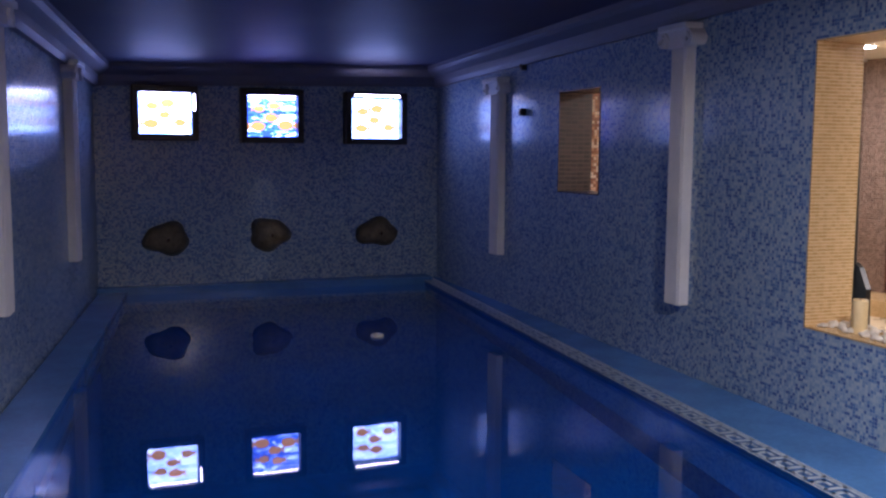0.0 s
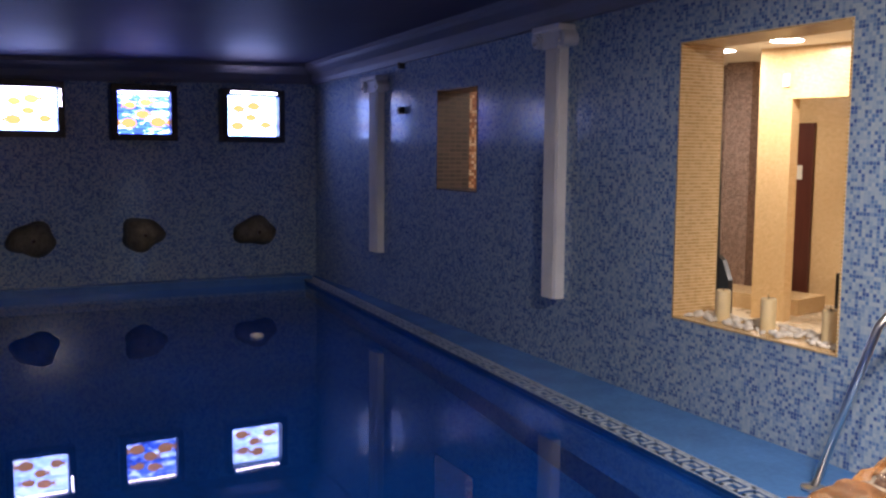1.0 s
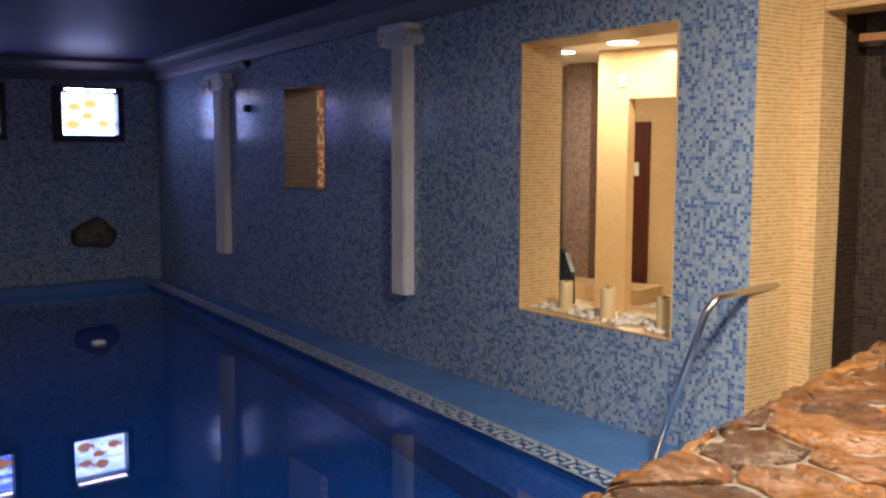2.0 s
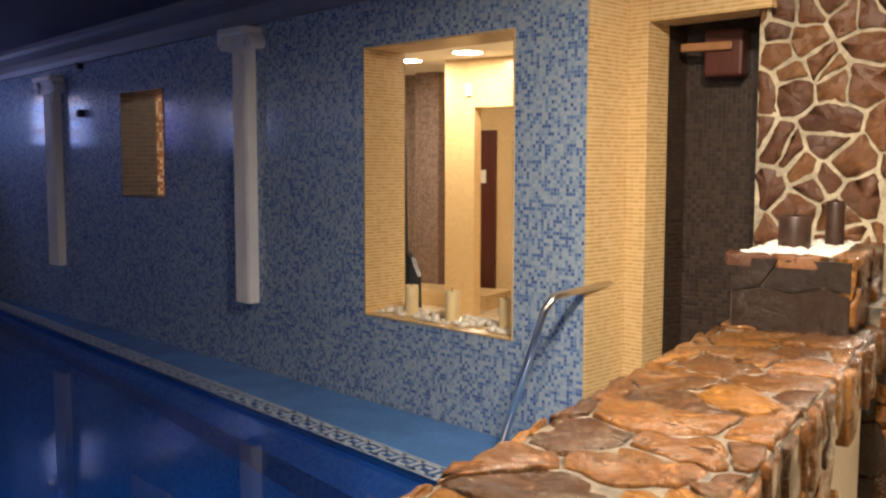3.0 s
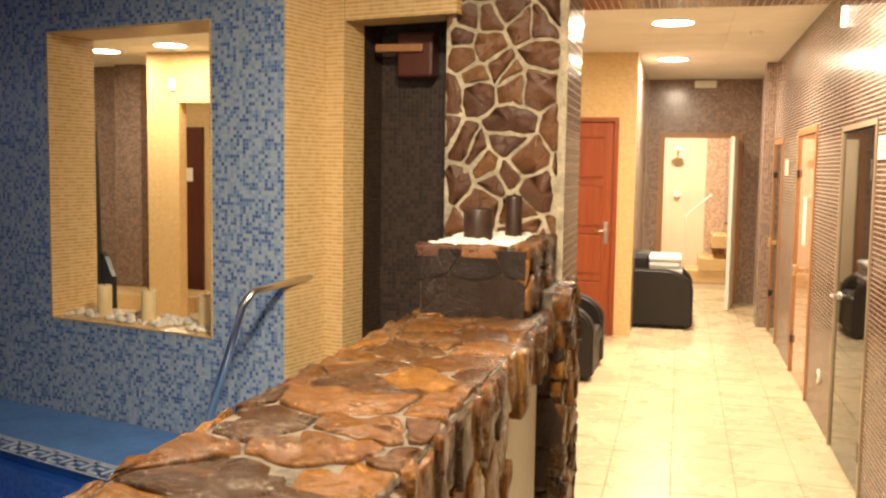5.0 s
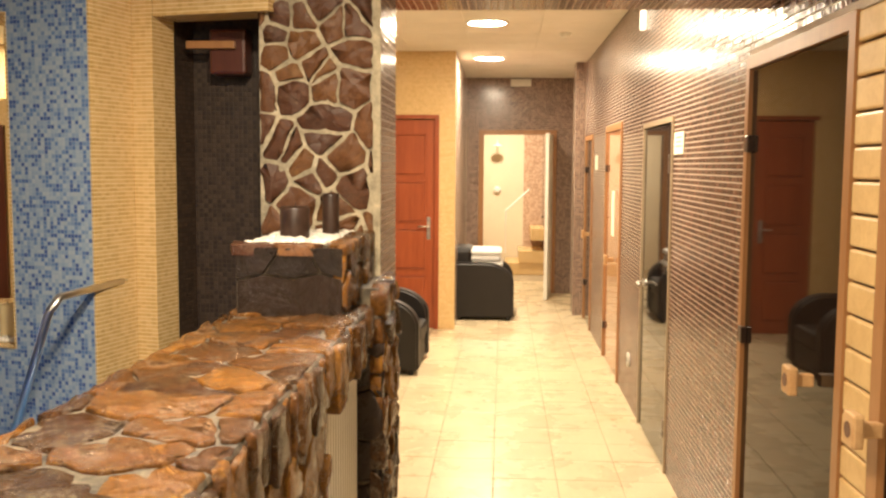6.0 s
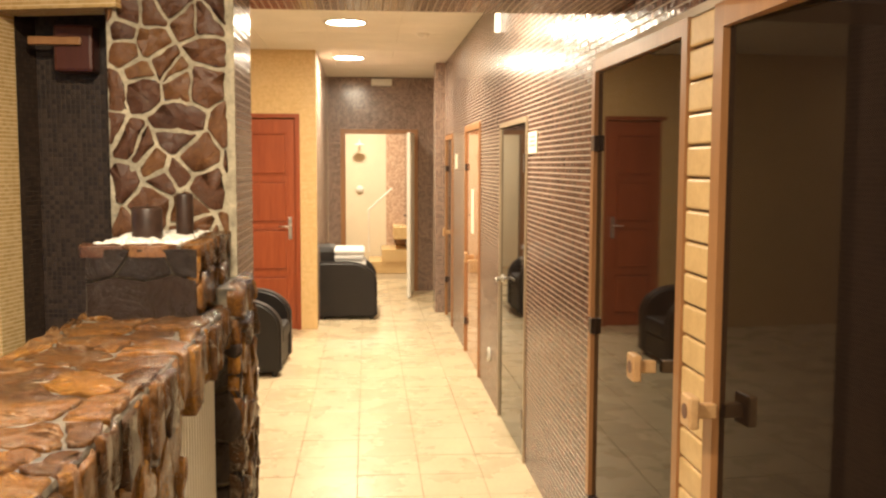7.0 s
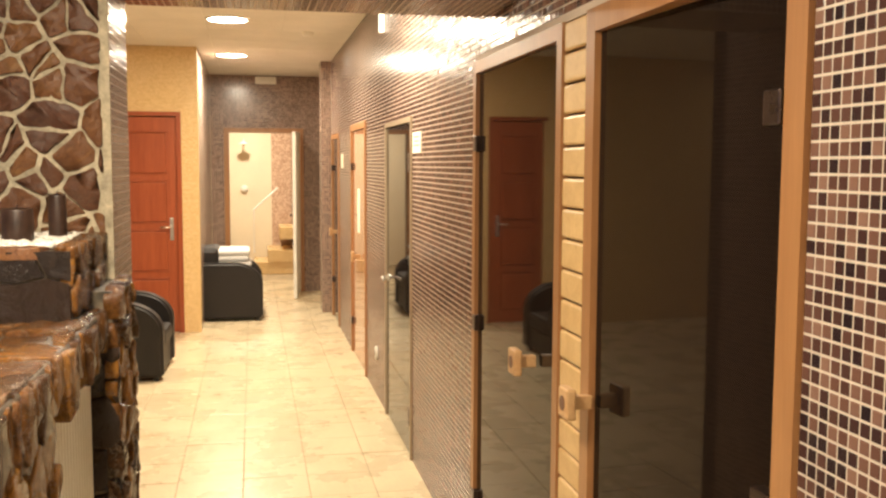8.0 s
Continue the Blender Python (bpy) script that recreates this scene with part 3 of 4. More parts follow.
# ---- pool things ----
def pilaster(m, x, width, z0, z1):
    ob = thing("pilaster", m @ pose(x, 0.0, z0), "white fluted plaster pilaster with a scrolled capital on blue mosaic", "pilaster", "pilasters of the pool hall")
    n, h, w = 6, z1 - z0, width
    outline = [(-w / 2, 0), (-w / 2, 0.046)]
    for i in range(n):
        a, b = -w / 2 + 0.012 + i * (w - 0.024) / n, -w / 2 + 0.012 + (i + 1) * (w - 0.024) / n
        g = (b - a) * 0.18
        outline += [(a + g, 0.054), (a + 2 * g, 0.032), (b - 2 * g, 0.032), (b - g, 0.054)]
    outline += [(w / 2, 0.046), (w / 2, 0)]
    bm = bmesh.new()
    lo = [bm.verts.new((a, b, 0)) for a, b in outline]
    hi = [bm.verts.new((a, b, h - 0.10)) for a, b in outline]
    bm.faces.new(lo[::-1])
    bm.faces.new(hi)
    for i in range(len(outline)):
        j = (i + 1) % len(outline)
        bm.faces.new((lo[i], lo[j], hi[j], hi[i]))
    bmesh.ops.recalc_face_normals(bm, faces=bm.faces)
    part("shaft", bm, PILASTER, ob)
    part("abacus", box(-w * 0.95, w * 0.95, 0.0, 0.090, h - 0.028, h, 0.006), PILASTER, ob)
    part("echinus", prism([(-w * 0.5, h - 0.10), (w * 0.5, h - 0.10), (w * 0.85, h - 0.028), (-w * 0.85, h - 0.028)], 0.0, 0.062), PILASTER, ob)
    for s in (-1, 1):
        bm = bmesh.new()
        turns = 40
        rings = []
        for i in range(turns):
            a = 2 * math.pi * 1.6 * i / (turns - 1)
            r = 0.040 * (1 - 0.78 * i / (turns - 1))
            c = Vector((s * (w * 0.5 + 0.040) - s * r * math.cos(a), 0, h - 0.062 + r * math.sin(a)))
            wd = 0.007
            rings.append([bm.verts.new(c + Vector((dx, y, dz))) for dx, y, dz in ((-wd, 0.0, -wd), (wd, 0.0, wd), (wd, 0.075, wd), (-wd, 0.075, -wd))])
        for r0, r1 in zip(rings, rings[1:]):
            for q in range(4):
                bm.faces.new((r0[q], r0[(q + 1) % 4], r1[(q + 1) % 4], r1[q]))
        bmesh.ops.recalc_face_normals(bm, faces=bm.faces)
        part("volute", bm, PILASTER, ob)
        part("volute_eye", lathe([(0.030, 0), (0.030, 0.040), (0.012, 0.050)], 14), PILASTER, ob, "", pose(s * (w * 0.5 + 0.040), 0.001, h - 0.062, -90))
    return ob


pilaster(BLUE, 1.850, 0.115, 1.030, 2.235)
pilaster(BLUE, 3.93, 0.14, 1.035, 2.155)
pilaster(LEFT, 1.57, 0.14, 1.075, 2.165)
pilaster(LEFT, 3.42, 0.14, 1.085, 2.225)

FISH = [(-0.10, -0.06), (0.08, 0.05), (0.09, -0.07), (-0.02, 0.07), (0.0, -0.01)]


def fish_window(w0, w1, z0, z1, material, seed, tubes):
    cx, half, hz = (w0 + w1) / 2, abs(w1 - w0) / 2, (z1 - z0) / 2
    m = FAR @ pose(5.2, cx, (z0 + z1) / 2, 0, 0, 90)
    ob = thing("fish_window", m, "back-lit painted glass of fish in a dark boxed frame", "window", "fish windows over the pool")
    d, t = 0.10, 0.045
    # frame of four boards standing off the wall
    part("frame_board", box(-half - t, half + t, 0.0, d, hz, hz + t, 0.004), BLACK, ob)
    part("frame_board", box(-half - t, half + t, 0.0, d, -hz - t, -hz, 0.004), BLACK, ob)
    part("frame_board", box(-half - t, -half, 0.0, d, -hz, hz, 0.004), BLACK, ob)
    part("frame_board", box(half, half + t, 0.0, d, -hz, hz, 0.004), BLACK, ob)
    pane = part("pane", box(-half, half, 0.010, 0.018, -hz, hz), material, ob, "painted glass lit from behind")
    rng = random.Random(seed)
    for i, (x, z) in enumerate(FISH):
        bm = bmesh.new()
        s = rng.uniform(0.026, 0.038)
        pts = [(s * 1.5 * math.cos(a), s * math.sin(a)) for a in [k * math.pi / 5 for k in range(1, 10)]]
        pts = [(s * 1.4, 0.2 * s), *pts, (s * 1.4, -0.2 * s), (s * 2.2, -s * 0.9), (s * 2.0, 0.0), (s * 2.2, s * 0.9)]
        sg = rng.choice((-1, 1))
        prism([(x * half / 0.17 + sg * px, z * hz / 0.14 + pz) for px, pz in pts], 0.019, 0.021, bm)
        part("fish", bm, ORANGE, ob)
    for a, b in tubes:
        part("light_tube", rod([a, b], 0.006, 8), TUBE, ob)
    return ob


fish_window(1.961, 1.615, 1.80, 2.08, PANEL_PALE, 1, [((-0.19, 0.104, 0.02), (-0.19, 0.104, 0.13)), ((-0.16, 0.07, 0.131), (0.16, 0.07, 0.131))])
fish_window(1.233, 0.879, 1.79, 2.08, PANEL_BLUE, 2, [((-0.165, 0.07, 0.136), (0.165, 0.07, 0.136))])
fish_window(0.475, 0.096, 1.787, 2.076, PANEL_PALE, 3, [((-0.17, 0.104, 0.165), (0.17, 0.104, 0.165))])


def shell(w, z, rx, rz, seed, label):
    rng = random.Random(seed)
    ob = thing("shell_spout", FAR @ pose(5.2, w, z, 0, 0, 90), label, "wall ornament", "shell spouts on the far wall")
    bm = bmesh.new()
    n, k = 28, 6
    rings = []
    for j in range(k):
        f = 1 - j / (k - 1) * 0.95
        ring = []
        for i in range(n):
            a = 2 * math.pi * i / n
            wob = 1 + 0.10 * math.sin(3 * a + seed) + 0.06 * math.sin(5 * a + 2 * seed)
            rib = 0.006 * math.cos(14 * a) * f
            ring.append(bm.verts.new((rx * f * wob * math.cos(a), 0.006 + 0.10 * (1 - f ** 2) ** 0.6 + rib * 0.6, rz * f * wob * math.sin(a))))
        rings.append(ring)
    for r0, r1 in zip(rings, rings[1:]):
        for i in range(n):
            bm.faces.new((r0[i], r0[(i + 1) % n], r1[(i + 1) % n], r1[i]))
    bm.faces.new(rings[-1])
    bm.faces.new(rings[0][::-1])
    bmesh.ops.recalc_face_normals(bm, faces=bm.faces)
    part("shell", bm, SHELL, ob, "", None, True)
    part("spout", lathe([(0.012, 0), (0.012, 0.03), (0.008, 0.032)], 12), STEEL_DARK, ob, "", pose(0, 0.09, 0, -90))
    return ob


shell(1.79, 1.075, 0.155, 0.115, 2, "brown rough shell ornament with a water spout")
shell(1.075, 1.09, 0.145, 0.12, 5, "brown round shell ornament with a water spout")
shell(0.26, 1.085, 0.165, 0.105, 9, "brown pointed shell ornament with a water spout")
ring = thing("floating_ring", BLUE @ pose(3.10, 1.045, WATER_Z), "small white plastic ring floating on the pool water", "float")
bm = bmesh.new()
rim = [[bm.verts.new(((0.026 + 0.010 * math.cos(b)) * math.cos(a), (0.026 + 0.010 * math.cos(b)) * math.sin(a), 0.006 + 0.010 * math.sin(b))) for b in [k * math.pi / 4 for k in range(8)]] for a in [k * math.pi / 10 for k in range(20)]]
for i in range(20):
    for k in range(8):
        bm.faces.new((rim[i][k], rim[(i + 1) % 20][k], rim[(i + 1) % 20][(k + 1) % 8], rim[i][(k + 1) % 8]))
bmesh.ops.recalc_face_normals(bm, faces=bm.faces)
part("ring", bm, PLASTIC, ring, "", None, True)

# speaker on the blue wall
for z in (2.20, 1.93):
    ob = thing("wall_speaker", BLUE @ pose(3.56, 0.0, z), "small black wall speaker on blue mosaic", "speaker", "small wall fittings")
    part("case", box(-0.02, 0.02, 0.0, 0.035, -0.022, 0.022, 0.005), BLACK, ob)
    part("cone", lathe([(0.014, 0), (0.014, 0.004), (0.006, 0.006)], 14), STEEL_DARK, ob, "", pose(0, 0.035, 0, -90))

# hand rail into the pool
rail = thing("hand_rail", ID, "bent stainless steel hand rail at the pool steps", "rail")
foot, elbow, end = (-1.045, 2.64, 0.73), (-0.865, 2.62, 1.262), (-0.81, 2.965, 1.272)
bend = [Vector(elbow).lerp(Vector(foot), 0.07), Vector(elbow) + Vector((0.004, 0.012, -0.010)), Vector(elbow).lerp(Vector(end), 0.09)]
part("tube", rod([foot, *bend, end], 0.0115, 14), CHROME, rail, "", None, True)
part("foot_flange", lathe([(0.035, 0), (0.035, 0.006), (0.02, 0.012)], 16), CHROME, rail, "", pose(*foot))
part("end_flange", lathe([(0.016, 0), (0.016, 0.006), (0.012, 0.008)], 16), STEEL_DARK, rail, "", pose(-0.814, 2.978, 1.272, 90, 0, 0))


def pebbles(x0, x1, y0, y1, z, n, m, seed, size=0.016):
    rng = random.Random(seed)
    bm = bmesh.new()
    for i in range(n):
        r = rng.uniform(0.6, 1.2) * size
        mat = Matrix.Translation((rng.uniform(x0, x1), rng.uniform(y0, y1), z + r * 0.5)) @ Euler((rng.uniform(-.4, .4), rng.uniform(-.4, .4), rng.uniform(0, 6))).to_matrix().to_4x4() @ Matrix.Diagonal((r * 1.3, r, r * 0.62, 1))
        bmesh.ops.create_icosphere(bm, subdivisions=1, radius=1.0, matrix=mat)
    ob = part("pebbles", bm, PEBBLE, None, "", m, True)
    return tagged(ob, "loose white pebbles lying in a bed", "pebbles", "", "stuff")


def candle(name, m, radius, height, material, label, group):
    ob = thing(name, m, label, "candle", group)
    part("wax", lathe([(radius * 0.97, 0), (radius, 0.004), (radius, height - 0.006), (radius * 0.93, height), (radius * 0.5, height - 0.006)], 24), material, ob, "", None, True)
    part("wick", rod([(0, 0, height - 0.008), (0.001, 0, height + 0.006), (0.004, 0, height + 0.012)], 0.0015, 6), BLACK, ob)
    return ob


pebbles(0.30, 1.045, -0.19, -0.04, 1.069, 110, BLUE, 4)
first = candle("candle", BLUE @ pose(0.885, -0.09, 1.069), 0.026, 0.118, WAX, "ivory pillar candle on a pebbled sill", "candles on the sill")
for s in (0.665, 0.40):
    copy_thing(first, BLUE @ pose(s, -0.09, 1.069))

# ---- stone parapet, hearth box and column ----
def stone_cells(u0, u1, v0, v1, step, seed, shrink, jitter=0.42):
    """Irregular polygons that tile a rectangle: a jittered cell pattern, each cell pulled in for its joint."""
    rng = random.Random(seed)
    nu, nv = max(1, round((u1 - u0) / step)), max(1, round((v1 - v0) / step))
    seeds = []
    for i in range(-1, nu + 1):
        for j in range(-1, nv + 1):
            off = 0.5 if j % 2 else 0.0
            seeds.append((u0 + (i + 0.5 + off * 0.8 + rng.uniform(-jitter, jitter)) * (u1 - u0) / nu, v0 + (j + 0.5 + rng.uniform(-jitter, jitter)) * (v1 - v0) / nv))
    cells = []
    for a in seeds:
        poly = [(u0, v0), (u1, v0), (u1, v1), (u0, v1)]
        for b in seeds:
            if a == b or (a[0] - b[0]) ** 2 + (a[1] - b[1]) ** 2 > (4 * step) ** 2:
                continue
            mx, my = (a[0] + b[0]) / 2, (a[1] + b[1]) / 2
            nx, ny = b[0] - a[0], b[1] - a[1]
            ln = math.hypot(nx, ny)
            gap = shrink * rng.uniform(0.6, 1.5)
            mx, my = mx - nx / ln * gap, my - ny / ln * gap
            out = []
            for k in range(len(poly)):
                p, q = poly[k - 1], poly[k]
                dp, dq = (p[0] - mx) * nx + (p[1] - my) * ny, (q[0] - mx) * nx + (q[1] - my) * ny
                if (dp <= 0) != (dq <= 0):
                    f = dp / (dp - dq)
                    out.append((p[0] + f * (q[0] - p[0]), p[1] + f * (q[1] - p[1])))
                if dq <= 0:
                    out.append(q)
            poly = out
            if len(poly) < 3:
                break
        if len(poly) >= 3:
            area = abs(sum(poly[i - 1][0] * poly[i][1] - poly[i][0] * poly[i - 1][1] for i in range(len(poly)))) / 2
            if area > (step * 0.22) ** 2:
                cells.append(poly)
    return cells


def stone_piece(poly, thick, m, material, parent, rng, round_off=0.012, rough=0.004, name="stone"):
    """One fieldstone: rough outline, rounded shoulders and a crowned, uneven face."""
    soft = []
    for k in range(len(poly)):
        p, q = poly[k - 1], poly[k]
        f = min(0.2, 0.004 / max(math.hypot(q[0] - p[0], q[1] - p[1]), 0.001))
        soft += [(p[0] + f * (q[0] - p[0]), p[1] + f * (q[1] - p[1])), (q[0] + f * (p[0] - q[0]), q[1] + f * (p[1] - q[1]))]
    poly = soft
    ring = []
    for k in range(len(poly)):
        p, q = Vector((*poly[k - 1], 0)), Vector((*poly[k], 0))
        n = max(1, int((q - p).length / 0.02))
        for i in range(n):
            ring.append(p.lerp(q, i / n))
    c = sum(ring, Vector()) / len(ring)
    tilt = Vector((rng.uniform(-1, 1), rng.uniform(-1, 1), 0)) * 0.035
    bm = bmesh.new()
    loops = []
    for inset, z in ((0.0, -0.015), (0.0, thick * 0.72), (round_off * 0.25, thick * 0.93), (round_off * 0.8, thick)):
        lp = []
        for p in ring:
            d = p - c
            q = c + d * max(0.2, 1 - inset / max(d.length, 0.02))
            w = rough if z > 0 else 0
            q = q + Vector((noise.noise(q * 30 + Vector((rng.random(), 0, z * 50))) * w, noise.noise(q * 30 + Vector((5, 7, z * 50))) * w, 0))
            lp.append(bm.verts.new((q.x, q.y, z + (tilt.dot(d) + noise.noise(q * 22) * rough) * (z > 0))))
        loops.append(lp)
    n = len(ring)
    for a, b in zip(loops, loops[1:]):
        for i in range(n):
            bm.faces.new((a[i], a[(i + 1) % n], b[(i + 1) % n], b[i]))
    top = bm.verts.new((c.x, c.y, thick + noise.noise(c * 22) * rough * 0.5))
    for i in range(n):
        bm.faces.new((loops[-1][i], loops[-1][(i + 1) % n], top))
    bmesh.ops.recalc_face_normals(bm, faces=bm.faces)
    for f in bm.faces:
        f.smooth = True
    return part(name, bm, material, parent, "", m)


rng = random.Random(11)
parapet = thing("stone_parapet", ID, "low wall topped with polished brown slate in grey mortar", "wall")
part("core", box(-0.29, -0.13, 0.55, 2.98, 0, 1.225), MORTAR, parapet)
part("bed", box(-0.314, 0.016, 0.55, 2.98, 1.15, 1.2555, 0.010), MORTAR, parapet)
for poly in stone_cells(-0.318, 0.012, 0.55, 2.93, 0.135, 21, 0.0036):
    stone_piece(poly, 0.020 + rng.uniform(-0.003, 0.005), pose(0, 0, 1.241), SLATE, parapet, rng, 0.006, 0.009)
# upright stones along the corridor side
y = 0.56
while y < 2.93:
    w = rng.uniform(0.045, 0.095)
    drop = rng.uniform(0.075, 0.135)
    top = 1.250 + rng.uniform(-0.012, 0.006)
    outline = [(y, top - drop - rng.uniform(0, 0.02)), (y + w - 0.008, top - drop + rng.uniform(-0.02, 0.02)), (y + w - 0.008 - rng.uniform(0, 0.012), top), (y + rng.uniform(0, 0.01), top)]
    m = Matrix(((0, 0, 1, 0.000), (1, 0, 0, 0), (0, 1, 0, 0), (0, 0, 0, 1)))
    stone_piece(outline, 0.026 + rng.uniform(-0.006, 0.008), m, SLATE, parapet, rng, 0.010, 0.009)
    y += w
part("lower_core", box(-0.13, 0.006, 0.55, 1.97, 0, 1.16), MORTAR, parapet)
LOWER = Matrix(((0, 0, 1, 0.002), (1, 0, 0, 0), (0, 1, 0, 0), (0, 0, 0, 1)))
for poly in stone_cells(0.56, 1.98, 0.0, 1.14, 0.13, 77, 0.004):
    stone_piece(poly, 0.020 + rng.uniform(-0.004, 0.008), LOWER, SLATE, parapet, rng, 0.008, 0.008)
# stones on the pool side of the edge
y = 0.56
while y < 2.4:
    w = rng.uniform(0.06, 0.12)
    m = Matrix(((0, 0, -1, -0.310), (1, 0, 0, 0), (0, 1, 0, 0), (0, 0, 0, 1)))
    stone_piece([(y, 1.12), (y + w - 0.008, 1.12 + rng.uniform(-.02, .02)), (y + w - 0.008, 1.248), (y, 1.248)], 0.016 + rng.uniform(-0.005, 0.005), m, SLATE, parapet, rng, 0.010, 0.007)
    y += w
structure("pool_wall_near", box(-0.40, -0.32, -3.2, 2.70, 0, 1.06), RIM, None, "blue wall between the pool and the corridor")

# end leg of the parapet
leg = thing("stone_pier", ID, "upright end of the parapet clad in rough brown slate", "wall")
part("core", box(-0.09, 0.036, 2.655, 2.97, 0, 1.30), MORTAR, leg)
FRONT = Matrix(((1, 0, 0, 0), (0, 0, -1, 2.66), (0, 1, 0, 0), (0, 0, 0, 1)))
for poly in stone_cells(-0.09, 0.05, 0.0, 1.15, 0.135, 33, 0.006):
    stone_piece(poly, 0.018 + rng.uniform(-0.004, 0.008), FRONT, SLATE_SHADED, leg, rng, 0.012, 0.007)
SIDE = Matrix(((0, 0, 1, 0.03), (1, 0, 0, 0), (0, 1, 0, 0), (0, 0, 0, 1)))
for poly in stone_cells(2.64, 2.97, 0.0, 1.31, 0.09, 35, 0.004):
    stone_piece(poly, 0.020 + rng.uniform(-0.006, 0.012), SIDE, SLATE, leg, rng, 0.010, 0.010)

# planter box on the parapet, filled with white pebbles
trough = thing("stone_trough", ID, "slate-clad trough on the parapet filled with white pebbles", "planter")
part("core", box(-0.292, -0.03, 2.425, 2.95, 1.20, 1.425), MORTAR, trough)
BOX_FRONT = Matrix(((1, 0, 0, 0), (0, 0, -1, 2.43), (0, 1, 0, 0), (0, 0, 0, 1)))
for poly in [[(-0.292, 1.255), (-0.022, 1.255), (-0.022, 1.352), (-0.078, 1.366), (-0.150, 1.350), (-0.222, 1.362), (-0.292, 1.346)], [(-0.292, 1.350), (-0.223, 1.366), (-0.180, 1.430), (-0.292, 1.430)], [(-0.218, 1.366), (-0.150, 1.354), (-0.082, 1.370), (-0.112, 1.430), (-0.175, 1.430)], [(-0.077, 1.370), (-0.022, 1.356), (-0.022, 1.430), (-0.107, 1.430)]]:
    bm = bmesh.new()
    lo = [bm.verts.new((a, b, 0.0)) for a, b in poly]
    mid = sum(a for a, b in poly) / len(poly), sum(b for a, b in poly) / len(poly)
    hi = [bm.verts.new((a + (mid[0] - a) * 0.03, b + (mid[1] - b) * 0.03, 0.014)) for a, b in poly]
    bm.faces.new(hi)
    for k in range(len(poly)):
        bm.faces.new((lo[k - 1], lo[k], hi[k], hi[k - 1]))
    bmesh.ops.recalc_face_normals(bm, faces=bm.faces)
    part("stone", bm, SLATE_SHADED, trough, "", BOX_FRONT)
BOX_SIDE = Matrix(((0, 0, 1, -0.032), (1, 0, 0, 0), (0, 1, 0, 0), (0, 0, 0, 1)))
for poly in stone_cells(2.42, 2.94, 1.265, 1.435, 0.085, 41, 0.0035):
    stone_piece(poly, 0.016 + rng.uniform(-0.004, 0.008), BOX_SIDE, SLATE, trough, rng, 0.008, 0.007)
for poly in stone_cells(-0.075, -0.014, 2.42, 2.95, 0.10, 43, 0.003):
    stone_piece(poly, 0.014, pose(0, 0, 1.425), SLATE, trough, rng, 0.006, 0.004)
for poly in stone_cells(-0.312, -0.075, 2.415, 2.475, 0.10, 44, 0.003):
    stone_piece(poly, 0.014, pose(0, 0, 1.425), SLATE_DULL, trough, rng, 0.004, 0.005)
pebbles(-0.28, -0.075, 2.48, 2.93, 1.428, 330, None, 8, 0.013)
candle("candle", pose(-0.195, 2.66, 1.430), 0.040, 0.092, WAX_DARK, "thick dark brown candle among white pebbles", "candles on the trough")
candle("candle", pose(-0.118, 2.78, 1.430), 0.024, 0.125, WAX_DARK, "slim dark brown candle among white pebbles", "candles on the trough")
# column with crazy paving
column = thing("stone_column", ID, "column faced with brown fieldstone in wide pale mortar", "column")
part("core", metre_uv(box(-0.365, -0.012, 2.952, 3.36, 0, 2.75)), MORTAR_PALE, column)
part("tiled_side", metre_uv(box(-0.012, 0.002, 2.955, 3.36, 0, 2.75)), BROWN_TILE, column)
part("corner_bead", box(-0.018, 0.004, 2.940, 2.954, 1.3, 2.75), MORTAR_PALE, column)
COL = Matrix(((1, 0, 0, 0), (0, 0, -1, 2.950), (0, 1, 0, 0), (0, 0, 0, 1)))
for poly in stone_cells(-0.362, -0.022, 1.42, 2.75, 0.092, 61, 0.0058, 0.80):
    stone_piece(poly, 0.0045, COL, SLATE_DULL, column, rng, 0.0015, 0.010)
# radiator under the parapet
rad = thing("radiator", ID, "white ribbed panel radiator below the stone ledge", "radiator")
part("panel", box(-0.065, -0.025, 2.02, 2.62, 0.35, 1.13, 0.006), ENAMEL, rad)
bm = bmesh.new()
yy = 2.035
while yy < 2.58:
    box(-0.026, -0.012, yy, yy + 0.017, 0.37, 1.11, 0.003, bm)
    yy += 0.033
part("ribs", bm, ENAMEL, rad)
part("valve", rod([(-0.045, 2.60, 0.40), (-0.045, 2.60, 0.30), (-0.045, 2.60, 0.0)], 0.010, 8), CHROME, rad)

# dark passage behind the parapet
passage = thing("passage_screen", ID, "brown tiled passage wall, shade put into its dark colour", "screen")
# This panel is the brown tiled wall, coloured dark to stand for shade.
part("panel", metre_uv(box(-0.80, -0.365, 3.24, 3.26, 0.0, 2.3)), SHADED_TILE, passage)
part("frame", box(-0.40, -0.368, 3.22, 3.27, 0, 2.4), WOOD_DARK, passage)
part("frame_head", box(-0.80, -0.40, 3.22, 3.27, 2.3, 2.4), WOOD_DARK, passage)
shelf = thing("wooden_lamp", pose(-0.52, 3.235, 2.0), "dim wooden lamp box with a pale bar in the dark passage", "lamp")
part("shade", box(-0.06, 0.06, -0.09, 0.0, -0.075, 0.07, 0.01), WOOD_DARK, shelf)
part("bar", box(-0.13, 0.03, -0.11, -0.092, 0.005, 0.03, 0.004), WOOD_FRAME, shelf)
structure("wall_passage_back", box(-1.0, -0.13, 3.75, 3.85, 0, 2.75), WOOD_DARK)
structure("wall_passage_right", metre_uv(box(-0.16, -0.13, 3.362, 3.85, 0, 2.75)), BROWN_TILE)

